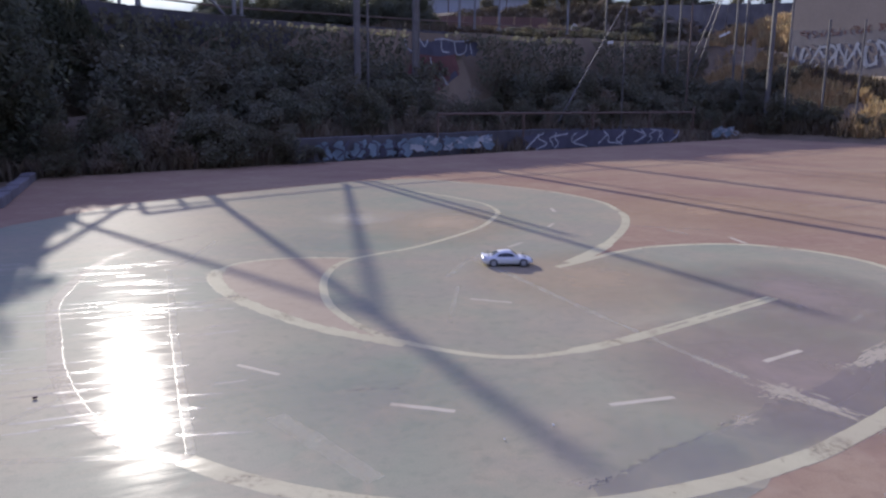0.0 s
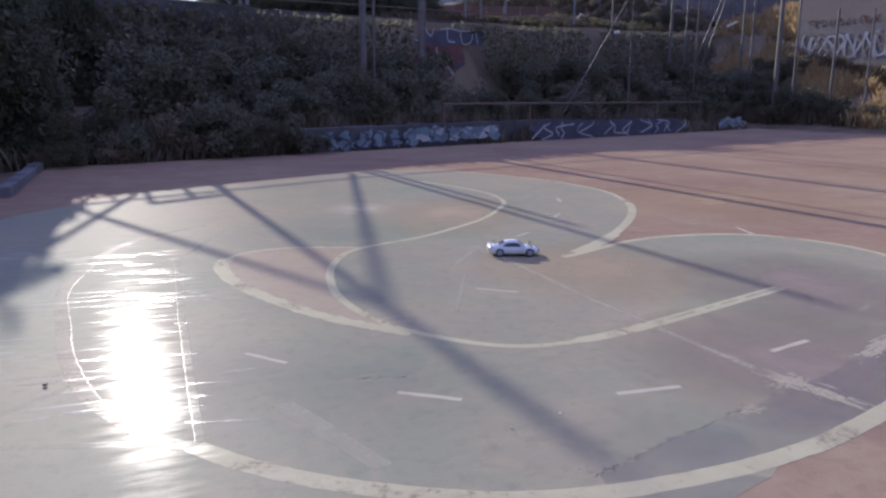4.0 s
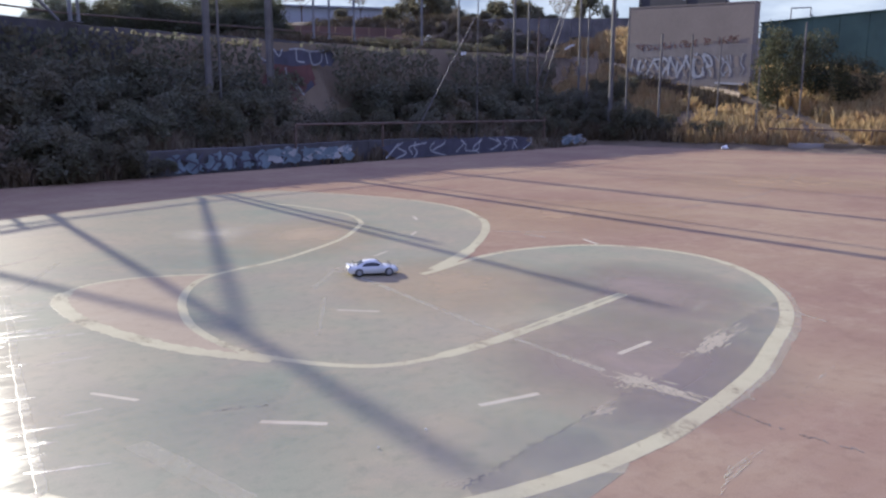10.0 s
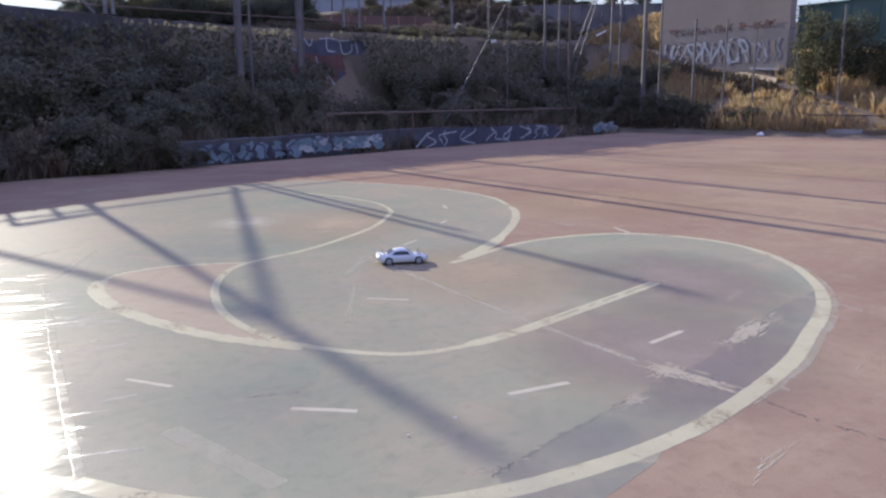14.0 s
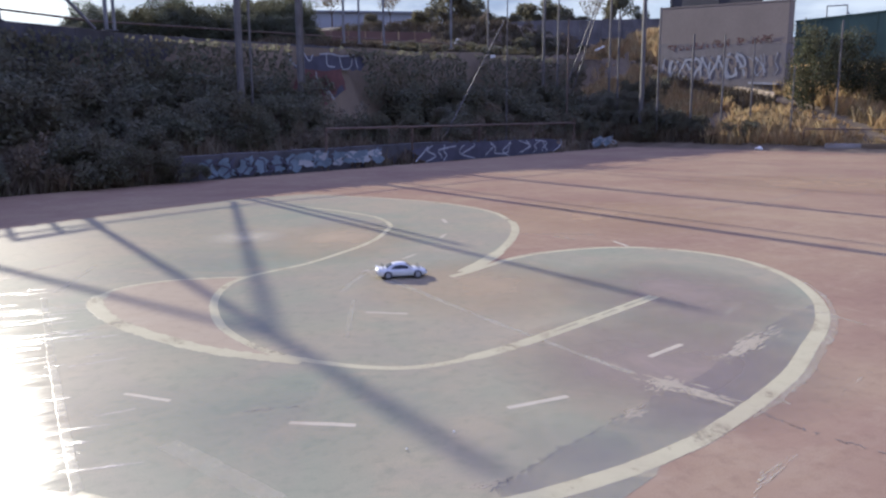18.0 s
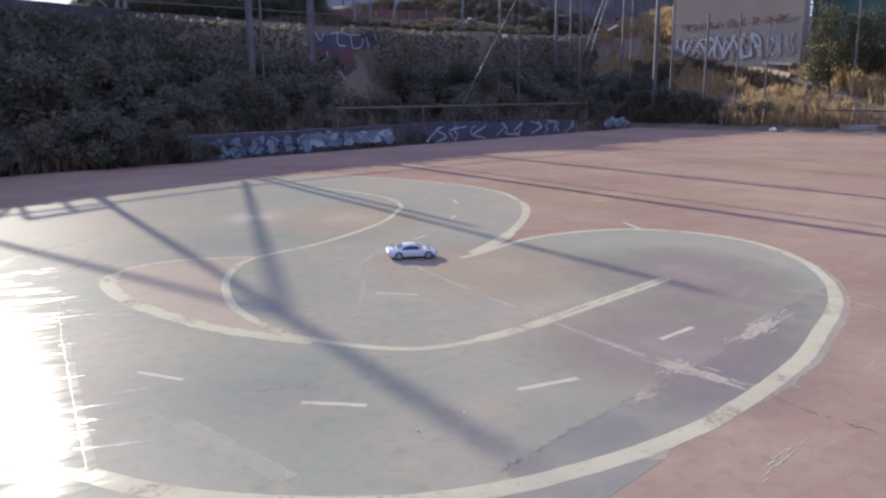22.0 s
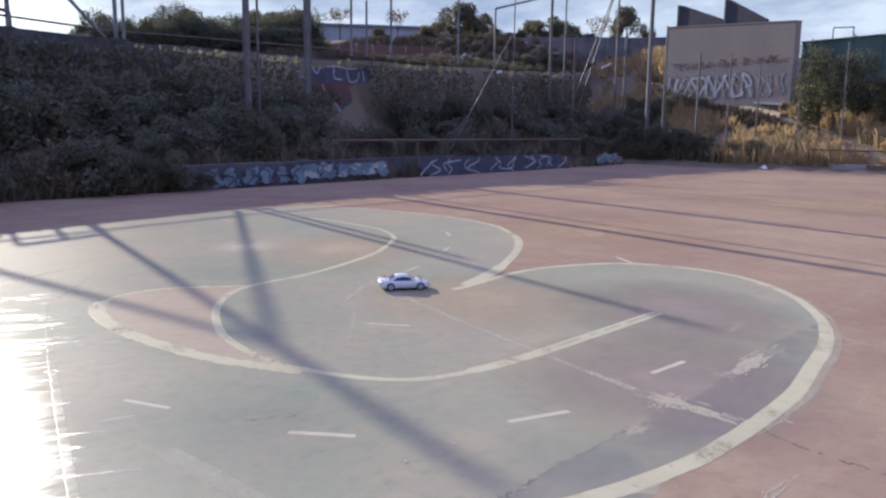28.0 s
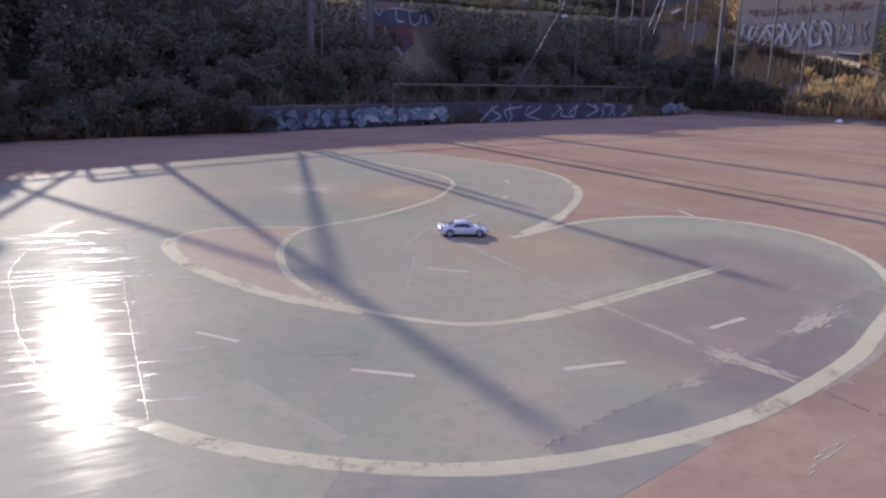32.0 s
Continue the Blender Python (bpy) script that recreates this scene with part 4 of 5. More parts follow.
# far fence posts where the fence turns along the far side
def far_post(az, dist, top, r, lean=None, bottom=None):
    x, y, _ = polar(az, dist)
    z0 = height(x, y) if bottom is None else bottom
    root = tagged(new("fence_post"), "tall thin steel fence post on the grassy slope", "fence post", "far fence posts")
    root.matrix_world = Matrix.Translation((x, y, z0 - 0.1))
    bm = bmesh.new()
    rod(bm, (0, 0, 0), (0, 0, top - z0 + 0.1), r, r * 0.9)
    part("pole", bm, M_DARKSTEEL, root)
    if lean:
        for dx in lean:
            bm = bmesh.new()
            rod(bm, (0, 0, top - z0 - 0.1), (dx, 0.2, max(0.1, height(x + dx, y + 0.2) - z0 - 0.1)), r * 0.5)
            part("brace", bm, M_DARKSTEEL, root)
    return root


for az, dist, top, r, lean in ((6.0, 52, 8.6, 0.06, None), (6.8, 52, 9.4, 0.05, None), (7.4, 50, 6.3, 0.05, None), (9.8, 52, 9.6, 0.06, (-2.2, -2.7)), (10.3, 50, 6.6, 0.05, None),
                               (11.7, 47, 9.8, 0.11, None), (12.6, 45, 6.2, 0.05, None), (14.5, 45, 5.0, 0.06, None), (16.2, 44, 4.9, 0.045, None), (17.8, 44, 4.7, 0.04, None), (22.3, 43, 5.2, 0.04, None), (20.0, 42, 3.4, 0.03, None)):
    far_post(az, dist, top, r, lean)
# wide frame of a high goal net
net = tagged(new("net_frame"), "wide high steel frame for a ball net", "net frame")
nx, ny, _ = polar(2.7, 52)
net.matrix_world = Matrix.Translation((nx, ny, height(nx, ny)))
ex, ey, _ = polar(5.95, 51.5)
brace(net, (nx, ny, height(nx, ny) - 0.1), (nx, ny, 7.9), 0.05, M_DARKSTEEL, name="upright")
brace(net, (nx, ny, 7.9), (ex, ey, 8.5), 0.05, M_DARKSTEEL, name="crossbar")
brace(net, (ex, ey, 8.5), (ex, ey, height(ex, ey) - 0.1), 0.05, M_DARKSTEEL, name="upright")


# pale plank and rags caught on the slope
def scrap(az, dist, z, length, tilt, w, label):
    bm = bmesh.new()
    box(bm, -length / 2, -0.02, -w / 2, length / 2, 0.02, w / 2, 0.008)
    p = polar(az, dist, z)
    tagged(mesh_object("plank", bm, M_LITTER), label, "plank", "scraps on the slope").matrix_world = Matrix.Translation(p) @ pose(0, 0, 0, 0, -tilt, -az)


scrap(9.2, 49.0, 4.75, 0.5, 25, 0.09, "pale plank lying tilted on the slope")
scrap(0.9, 47.0, 5.0, 0.3, 60, 0.2, "pale rag hanging on the fence")
scrap(3.0, 47.0, 4.3, 0.25, 10, 0.14, "pale rag caught in the scrub")

# ---- sloping grass side: the ball-court wall ----
WA, WB = polar(12.6, 56.0), polar(19.5, 48.6)
W_DIR = (WB - WA).normalized()
W_LEN = (WB - WA).length
FW = Matrix(((W_DIR.x, -W_DIR.y, 0, WA.x), (W_DIR.y, W_DIR.x, 0, WA.y), (0, 0, 1, 0), (0, 0, 0, 1)))  # along, behind, up
ZA, ZB = 7.3, 6.70


def sloped(bm, s0, s1, d0, d1, z0a, z0b, z1a, z1b):
    """A slab between two stations along the wall, with sloping foot and top."""
    vs = [bm.verts.new(p) for p in ((s0, d0, z0a), (s1, d0, z0b), (s1, d1, z0b), (s0, d1, z0a), (s0, d0, z1a), (s1, d0, z1b), (s1, d1, z1b), (s0, d1, z1a))]
    for q in ((0, 3, 2, 1), (4, 5, 6, 7), (0, 1, 5, 4), (1, 2, 6, 5), (2, 3, 7, 6), (3, 0, 4, 7)):
        bm.faces.new([vs[k] for k in q])


front = tagged(new("ball_court_wall"), "tall tan rendered ball-court wall with faded graffiti at its foot", "wall")
front.matrix_world = FW
bm = bmesh.new()
sloped(bm, 0, W_LEN, 0.0, 0.4, 5.4, 4.75, ZA, ZB)
part("upper_wall", bm, M_RENDER, front)
bm = bmesh.new()
sloped(bm, 0, W_LEN, -0.03, 0.4, 2.0, 1.2, 5.4, 4.75)
part("lower_wall", bm, M_RENDER_LOW, front, "grey painted lower band")
bm = bmesh.new()
sloped(bm, -0.02, W_LEN + 0.02, -0.02, 0.42, ZA, ZB, ZA + 0.06, ZB + 0.06)
part("coping", bm, M_RENDER, front)
for s0, s1, dz in ((0.12, 3.45, 1.25), (3.4, 5.95, 1.35)):
    bm = bmesh.new()
    za = ZA + (ZB - ZA) * s0 / W_LEN
    sloped(bm, s0, s0 + 0.14, 0.55, 0.95, 3.0, 3.0, za + dz, za + dz)
    part("fin", bm, M_FIN, front)
    bm = bmesh.new()
    vs = [bm.verts.new(p) for p in ((s0 + 0.14, 0.6, za - 0.5), (s1, 0.6, za - 0.5), (s1, 0.6, za + 0.05), (s0 + 0.14, 0.6, za + dz))]
    vs += [bm.verts.new(v.co + Vector((0, 0.3, 0))) for v in vs]
    for q in ((0, 1, 2, 3), (7, 6, 5, 4), (0, 4, 5, 1), (1, 5, 6, 2), (2, 6, 7, 3), (3, 7, 4, 0)):
        bm.faces.new([vs[k] for k in q])
    part("sloping_wall", bm, M_FIN, front, "dark sloping side wall")
bm = bmesh.new()
sloped(bm, W_LEN - 1.9, W_LEN - 0.25, -0.2, -0.03, 2.95, 2.83, 3.05, 2.93)
part("ledge", bm, M_SPRAY_WHITE, front, "white painted ledge")
GW = FW @ Matrix(((1, 0, 0, 0), (0, 0, -1, -0.03), (0, 1, 0, 0), (0, 0, 0, 1)))
bubble_letters("graffiti_letters", 0.35, 5.9, 3.25, 4.55, GW, "bleached white sprayed bubble letters with dark outlines on the tall wall", 10)
graffiti_piece("graffiti_tag", 0.83, 7.29, 0, 4.85, 5.3, (M_RENDER_LOW, M_SPRAY_RED), M_SPRAY_RED, "small reddish sprayed tags in a row on the tall wall", 9, 0.10, GW)

graffiti_piece("graffiti_tag", 6.0, 7.7, 0, 3.2, 4.4, (M_RENDER_LOW, M_RENDER), M_SPRAY_WHITE, "faded grey and white sprayed letters on the tall wall", 3, 0.3, GW)

gw = tagged(new("green_wall"), "long dark green painted wall beyond the shrubs", "wall")
ga, gb = polar(19.9, 53), polar(31, 46)
gd = (gb - ga).normalized()
gw.matrix_world = Matrix(((gd.x, -gd.y, 0, ga.x), (gd.y, gd.x, 0, ga.y), (0, 0, 1, 0), (0, 0, 0, 1)))
bm = bmesh.new()
for k in range(8):
    box(bm, k * 1.36, 0, 0.6, k * 1.36 + 1.34, 0.3, 6.1, 0.01)
part("panel_row", bm, M_GREENWALL, gw)
bm = bmesh.new()
box(bm, -0.05, -0.05, 6.1, 10.93, 0.35, 6.17, 0.01)
part("coping", bm, M_GREENWALL, gw)
fr = tagged(new("roof_frame"), "small white tubular frame standing on the green wall", "frame")
f0 = gw.matrix_world @ Vector((1.49, 0.15, 6.17))
fr.matrix_world = Matrix.Translation(f0)
for a, b in (((0, 0, 0), (0, 0, 0.55)), ((0, 0, 0.55), (0.85, -0.3, 0.55)), ((0.85, -0.3, 0.55), (0.85, -0.3, 0)), ((0.85, -0.3, 0.25), (1.05, -0.4, 0.0))):
    bm = bmesh.new()
    rod(bm, a, b, 0.03)
    part("tube", bm, M_METAL, fr)

# low kerb wall along the far right edge
wall_far = tagged(new("wall_far"), "low broken concrete kerb wall in front of dry grass", "wall", kind="structure")
for k in range(14):
    bm = bmesh.new()
    p = KX + KD * (9.5 + k * 1.5) + KN * 0.5
    m = Matrix(((KD.x, KN.x, 0, p.x), (KD.y, KN.y, 0, p.y), (0, 0, 1, 0), (0, 0, 0, 1)))
    box(bm, 0, 0, -0.1, 1.48, 0.25, 0.34 + random.uniform(-0.06, 0.03), 0.03)
    bm.transform(m)
    part("block", bm, M_SOIL if k % 3 else M_CONCRETE, wall_far)
pr = tagged(new("pipe_rail"), "dark steel pipe rail over the low kerb wall", "railing")
p0, p1 = KX + KD * 8.5 + KN * 0.7, KX + KD * 30 + KN * 0.7
pr.matrix_world = Matrix.Translation((p0.x, p0.y, 0))
brace(pr, (p0.x, p0.y, 0.85), (p1.x, p1.y, 0.8), 0.03, M_RUST, "rail")
for k in range(6):
    q = p0 + (p1 - p0) * (k / 5.0)
    brace(pr, (q.x, q.y, 0.0), (q.x, q.y, 0.86), 0.03, M_RUST, "post")
bm = bmesh.new()
bmesh.ops.create_icosphere(bm, subdivisions=2, radius=0.14)
for v in bm.verts:
    v.co *= 1 + 0.5 * noise.noise(v.co * 12)
    v.co.z = max(0, v.co.z * 0.7 + 0.07)
lit = KX + KD * 7.0 - KN * 0.25
tagged(mesh_object("plastic_bag", bm, M_LITTER, True), "crumpled white plastic bag at the court edge", "litter").matrix_world = pose(lit.x, lit.y, 0.0)


# kerb stones along the near side of the court
kerb = tagged(new("kerb"), "row of worn kerb stones beside the court, coloured dark for shade", "kerb", kind="structure")
ka, kb = Vector((-7.05, 8.65, 0)), Vector((-9.1, 12.1, 0))
kd = (kb - ka).normalized()
for k in range(9):
    o = ka + (kb - ka) * (k / 9)
    bm = bmesh.new()
    box(bm, 0, -0.09, -0.1, 0.43, 0.09, 0.13 + random.uniform(-0.015, 0.015), 0.02)
    bm.transform(Matrix(((kd.x, -kd.y, 0, o.x), (kd.y, kd.x, 0, o.y), (0, 0, 1, 0), (0, 0, 0, 1))))
    # the dark wall material puts shade into the pale stones' colour
    part("kerb_stone", bm, M_WALL_DARK, kerb)

# pale house beyond the tall shrubs
house = tagged(new("house"), "pale grey house far beyond the shrubs", "house")
hp = polar(-30.5, 72, 5.5)
hd = polar(59.5, 1).normalized()
house.matrix_world = Matrix(((hd.x, -hd.y, 0, hp.x), (hd.y, hd.x, 0, hp.y), (0, 0, 1, hp.z), (0, 0, 0, 1)))
bm = bmesh.new()
box(bm, -4.5, 0, 0, 4.5, 7, 6.6, 0.03)
part("wall", bm, M_RENDER, house)
bm = bmesh.new()
box(bm, -4.8, -0.3, 6.6, 4.8, 7.3, 6.85, 0.03)
part("roof", bm, M_CONCRETE, house)
for x in (-3.0, 0.0, 3.0):
    bm = bmesh.new()
    box(bm, x - 0.55, -0.04, 3.8, x + 0.55, 0.02, 5.2, 0.01)
    w = part("window", bm, M_CONCRETE, house)
    bm = bmesh.new()
    box(bm, x - 0.48, -0.055, 3.87, x + 0.48, -0.03, 5.13)
    part("pane", bm, M_SMOKE, w)


# ---- plants ----
def leaf_mesh(name, n, shape, size, mat, droop=0.0, clumps=9, seed=1):
    """Many small folded leaves in clumps that fill an uneven crown."""
    rnd = random.Random(seed)
    cl = []
    for _ in range(clumps):
        a, h = rnd.uniform(0, 2 * math.pi), rnd.uniform(-0.75, 1)
        q = math.sqrt(max(0, 1 - h * h)) * rnd.uniform(0.45, 0.95)
        cl.append((Vector((q * math.cos(a) * shape[0], q * math.sin(a) * shape[1], h * shape[2] * rnd.uniform(0.6, 1))), rnd.uniform(0.28, 0.5)))
    verts, faces = [], []
    for i in range(n):
        c, r = cl[i % clumps]
        d = Vector((rnd.gauss(0, 1), rnd.gauss(0, 1), rnd.gauss(0, 1))).normalized() * r * (0.55 + 0.5 * rnd.random())
        p = c + Vector((d.x * shape[0], d.y * shape[1], d.z * shape[2]))
        ax = Vector((rnd.gauss(0, 1), rnd.gauss(0, 1), rnd.gauss(0, 0.7) - droop)).normalized()
        sd = ax.orthogonal().normalized()
        s = size * rnd.uniform(0.6, 1.4)
        k = len(verts)
        nrm = ax.cross(sd)
        verts += [p, p + ax * s * 0.5 + sd * s * 0.28 + nrm * s * 0.06, p + ax * s, p + ax * s * 0.5 - sd * s * 0.28 + nrm * s * 0.06]
        faces += [(k, k + 1, k + 2), (k, k + 2, k + 3)]
    me = bpy.data.meshes.new(name)
    me.from_pydata([tuple(v) for v in verts], [], faces)
    me.materials.append(mat)
    return me


def limbs(h, r, spread, seed, n=5):
    rnd = random.Random(seed)
    bm = bmesh.new()
    top = Vector((rnd.uniform(-0.1, 0.1) * h, rnd.uniform(-0.1, 0.1) * h, h * 0.55))
    rod(bm, (0, 0, -0.3), top, r, r * 0.65, 7)
    for k in range(n):
        a = 2 * math.pi * (k + rnd.random() * 0.5) / n
        e = top + Vector((math.cos(a) * spread, math.sin(a) * spread, h * rnd.uniform(0.15, 0.45)))
        rod(bm, top * rnd.uniform(0.7, 1.0), e, r * 0.45, r * 0.15, 5)
    return bm


def make_plant(name, label, cat, shape, centre, n, size, mat, seed, trunk_h, trunk_r, clumps=10):
    root = tagged(new(name), label, cat)
    root.matrix_world = pose(0, 0, -50)
    part("stem" if cat == "shrub" else "trunk", limbs(trunk_h, trunk_r, shape[0] * 0.6, seed), M_BARK, root)
    crown = new("crown", leaf_mesh("crown", n, shape, size, mat, 0.1, clumps, seed))
    crown.parent = root
    crown.location = (0, 0, centre)
    return root


def plant_at(src, x, y, s=1.0, sz=None, turn=None, group="", z=None, label=""):
    m = pose(x, y, height(x, y) + 0.02 if z is None else z, 0, 0, random.uniform(0, 360) if turn is None else turn)
    src.scale = (s, s, sz or s)
    ob = copy_thing(src, m)
    src.scale = (1, 1, 1)
    tagged(ob, group=group, label=label)
    return ob


SHRUBS = [make_plant("shrub", "dense dark green shrub against the retaining wall", "shrub", (1.2, 1.2, 1.1), 1.15, 2200, 0.16, M_LEAF, 11 + k, 1.5, 0.05, 11) for k in range(3)]
OLIVES = [make_plant("shrub", "grey-green shrub on the bank", "shrub", (1.1, 1.0, 0.9), 0.95, 1100, 0.15, M_LEAF2, 31 + k, 1.2, 0.04, 9) for k in range(2)]
TREES = [make_plant("tree", "round dark tree on the skyline", "tree", (1.7, 1.7, 1.3), 2.0, 3000, 0.24, M_LEAF, 51 + k, 2.4, 0.12, 14) for k in range(2)]
THIN = make_plant("tree", "thin sparse tree on the skyline", "tree", (1.5, 1.5, 0.9), 2.8, 420, 0.2, M_LEAF2, 71, 3.0, 0.08, 9)

BUSH = make_plant("shrub", "big olive-green bush in front of the walls", "shrub", (1.2, 1.2, 1.1), 1.15, 5000, 0.10, M_BUSH, 15, 1.5, 0.05, 22)

DENSE = make_plant("shrub", "tall narrow evergreen", "shrub", (1.1, 1.1, 1.15), 1.2, 9000, 0.17, M_BUSH, 19, 1.5, 0.06, 40)

rnd = random.Random(5)
# along the terrace in front of the retaining wall
u = -7.2
while u < 33:
    for b, s in ((5.4, 0.72), (3.6, 0.64), (1.9, 0.5)) if u > -1 else ((2.6, 0.72), (0.9, 0.55), (0.4, 0.4)):
        if 10.4 < u < 16.8 and b > 2:
            continue
        p = at(u + rnd.uniform(-0.6, 0.6), b + rnd.uniform(-0.4, 0.4))
        src = rnd.choice(SHRUBS) if rnd.random() < 0.88 else rnd.choice(OLIVES)
        k = s * rnd.uniform(0.85, 1.15)
        if u > 28:
            k *= 0.65
        plant_at(src, p.x, p.y, k, group="shrubs on the bank")
    u += 1.75 + rnd.uniform(-0.2, 0.3)
# low shrubs round the end of the low wall
for u, b, k in ((-0.9, 0.05, 0.36), (-1.7, 0.2, 0.42), (-0.4, -0.1, 0.22), (-2.6, 0.25, 0.45)):
    p = at(u, b)
    plant_at(rnd.choice(SHRUBS), p.x, p.y, k, group="shrubs on the bank", z=-0.02, label="low dark shrub at the end of the low wall")
# tall growth at the near corner
for k in range(16):
    y = 12.4 + 0.44 * (k % 4) + rnd.uniform(-0.25, 0.25)
    x = -5.81 - 0.682 * (y - 8.4) - 1.85 - 0.5 * k + rnd.uniform(-0.1, 0.1)
    plant_at(BUSH, x, y, 1.3, 1.55 + rnd.uniform(-0.1, 0.12), group="tall shrubs at the corner", z=-0.1, label="tall dark evergreen shrub at the court corner")
for k in range(12):
    x, y = -7.2 - 0.16 * k + rnd.uniform(-0.3, 0.1) - 0.9, 2.71 + k * 0.84
    plant_at(BUSH, x - 0.6, y, 0.8, 1.0 + 0.05 * k, group="hedge beside the court", z=-0.1, label="dark hedge shrub beside the court")
for k in range(14):
    x, y = -12.1 - 0.6 * k + rnd.uniform(-0.2, 0.2), 14.48 + rnd.uniform(-0.4, 0.4)
    plant_at(BUSH, x, y, 1.4, 1.7 + rnd.uniform(-0.1, 0.15), group="tall shrubs at the corner", z=0.3, label="tall dark evergreen shrub at the court corner")
# packed evergreens, taller than the view, added to cast the left shade edge
for k in range(36):
    p = at(-3.44 - 0.40 * (k // 3), 7.5 + 0.9 * (k % 3) + 0.3 * (k // 3 % 2))
    plant_at(DENSE, p.x, p.y, 0.85, 2.2 + rnd.uniform(-0.1, 0.1), group="tall shrubs at the corner", z=1.3, label="tall narrow evergreen added to cast the shade edge on the court")
# added plants that close a sunny gap at the retaining wall's end
for k in range(9):
    p = at(-1.7 - 0.19 * k, 6.85 + 0.2 * (k % 2))
    plant_at(DENSE, p.x, p.y, 0.4, 1.06 + rnd.uniform(-0.03, 0.03), group="tall shrubs at the corner", z=1.3, label="low evergreen added to stop sun leaking past the wall end")
for row, (b, top) in enumerate(((8.4, 0.42), (9.4, 0.70), (10.4, 0.95))):
    u = 21.0 + row * 0.4
    while u < 46:
        p = at(u, b + rnd.uniform(-0.25, 0.25))
        k = top / 2.5 * rnd.uniform(0.7, 1.0)
        plant_at(rnd.choice(SHRUBS if rnd.random() < 0.7 else OLIVES), p.x, p.y, k * 1.9, k, group="scrub on the plateau", label="low scrub on the plateau behind the retaining wall")
        u += rnd.uniform(0.9, 1.5) * (1 if u < 20 else 1.6)
# low growth along the top of the retaining wall, and taller growth against its near end
u = -2.0
while u < 34:
    if u > 20:
        p = at(u, 7.9 + rnd.uniform(-0.15, 0.2))
        plant_at(rnd.choice(SHRUBS), p.x, p.y, rnd.uniform(0.16, 0.22), group="scrub on the wall top", label="low dark scrub on top of the retaining wall")
    if not 10.2 < u < 17.0:
        p = at(u, 6.2)
        plant_at(rnd.choice(SHRUBS), p.x, p.y, rnd.uniform(0.8, 1.0), rnd.uniform(0.72, 0.80), group="shrubs on the bank")
    u += rnd.uniform(1.0, 1.6)
# dense growth behind the retaining wall: bearing in degrees and rise of its outline
OUTLINE = [(-39, 0.10), (-37.5, 0.135), (-36, 0.142), (-34.6, 0.12), (-33.9, 0.092), (-33, 0.118), (-31.8, 0.122), (-30.4, 0.108), (-28.6, 0.098), (-27.3, 0.10), (-26.3, 0.115), (-24.8, 0.13), (-23.5, 0.133), (-22.3, 0.125), (-21.7, 0.110), (-21.1, 0.14), (-19.5, 0.145), (-17.0, 0.138), (-14.5, 0.139), (-12.0, 0.143), (-10.4, 0.146), (-9.6, 0.118), (-8.0, 0.095), (-4.0, 0.09)]
for row, b in enumerate((12.6, 13.9, 15.0)):
    u = -4.5 + 0.4 * row
    while u < 27:
        p = at(u, b + rnd.uniform(-0.3, 0.3))
        dist, az = math.hypot(p.x, p.y), math.degrees(math.atan2(p.x, p.y))
        rise = np.interp(az, [o[0] for o in OUTLINE], [o[1] for o in OUTLINE]) * rnd.uniform(0.93, 1.03) - (0.012, 0.004, 0.0)[row]
        tall = 1.37 + dist * rise - height(p.x, p.y)
        if tall > 0.3:
            plant_at(BUSH, p.x, p.y, max(0.45, min(0.75, tall / 2.4)), tall / 2.2, group="dense growth behind the wall", label="dense dark evergreen shrub behind the retaining wall")
        u += rnd.uniform(0.75, 1.05)


# skyline: bearing, rise of the top, half width in degrees
def skyline(src, az, rise, half, dist, label=""):
    a = radians(az)
    x, y = dist * math.sin(a), dist * math.cos(a)
    top = 3.65 if src is THIN else 3.2
    z0 = height(x, y)
    plant_at(src, x, y, dist * math.tan(radians(half)) / 1.6, max(0.5, 1.37 + dist * rise - z0) / top, group="trees on the skyline", label=label)


for az, rise, half in ((-1.0, 0.135, 1.1), (0.2, 0.153, 1.2), (1.2, 0.157, 1.3), (2.3, 0.146, 1.1), (3.2, 0.13, 0.9), (4.2, 0.124, 0.9), (5.2, 0.128, 0.9), (6.2, 0.137, 1.0), (7.3, 0.143, 1.1), (8.4, 0.138, 1.0), (9.3, 0.125, 0.8), (10.3, 0.122, 0.8), (12.6, 0.149, 1.0), (14.2, 0.132, 0.6),
                       (-2.3, 0.124, 0.7), (-5.2, 0.128, 0.7), (-11.0, 0.145, 1.0), (-12.6, 0.142, 1.0), (-14.2, 0.138, 1.0)):
    skyline(rnd.choice(TREES), az + rnd.uniform(-0.1, 0.1), rise, half, rnd.uniform(56, 61))
for az, rise, half in ((-8.0, 0.156, 1.2), (-3.8, 0.156, 0.9), (10.9, 0.15, 0.9)):
    skyline(THIN, az, rise, half, 58)
for k in range(24):
    u, b = rnd.uniform(22, 60), rnd.uniform(9, 16)
    p = at(u, b)
    plant_at(rnd.choice(OLIVES), p.x, p.y, rnd.uniform(0.3, 0.5), group="scrub on the plateau")
big = polar(21.2, 45)
plant_at(BUSH, big.x, big.y, 1.05, 1.55, label="big olive-green bush in front of the walls")
big = polar(22.8, 46)
plant_at(BUSH, big.x, big.y, 0.95, 1.2, label="big olive-green bush in front of the walls")
big = polar(25.0, 44)
plant_at(BUSH, big.x, big.y, 0.9, 0.9, label="big olive-green bush in front of the walls")

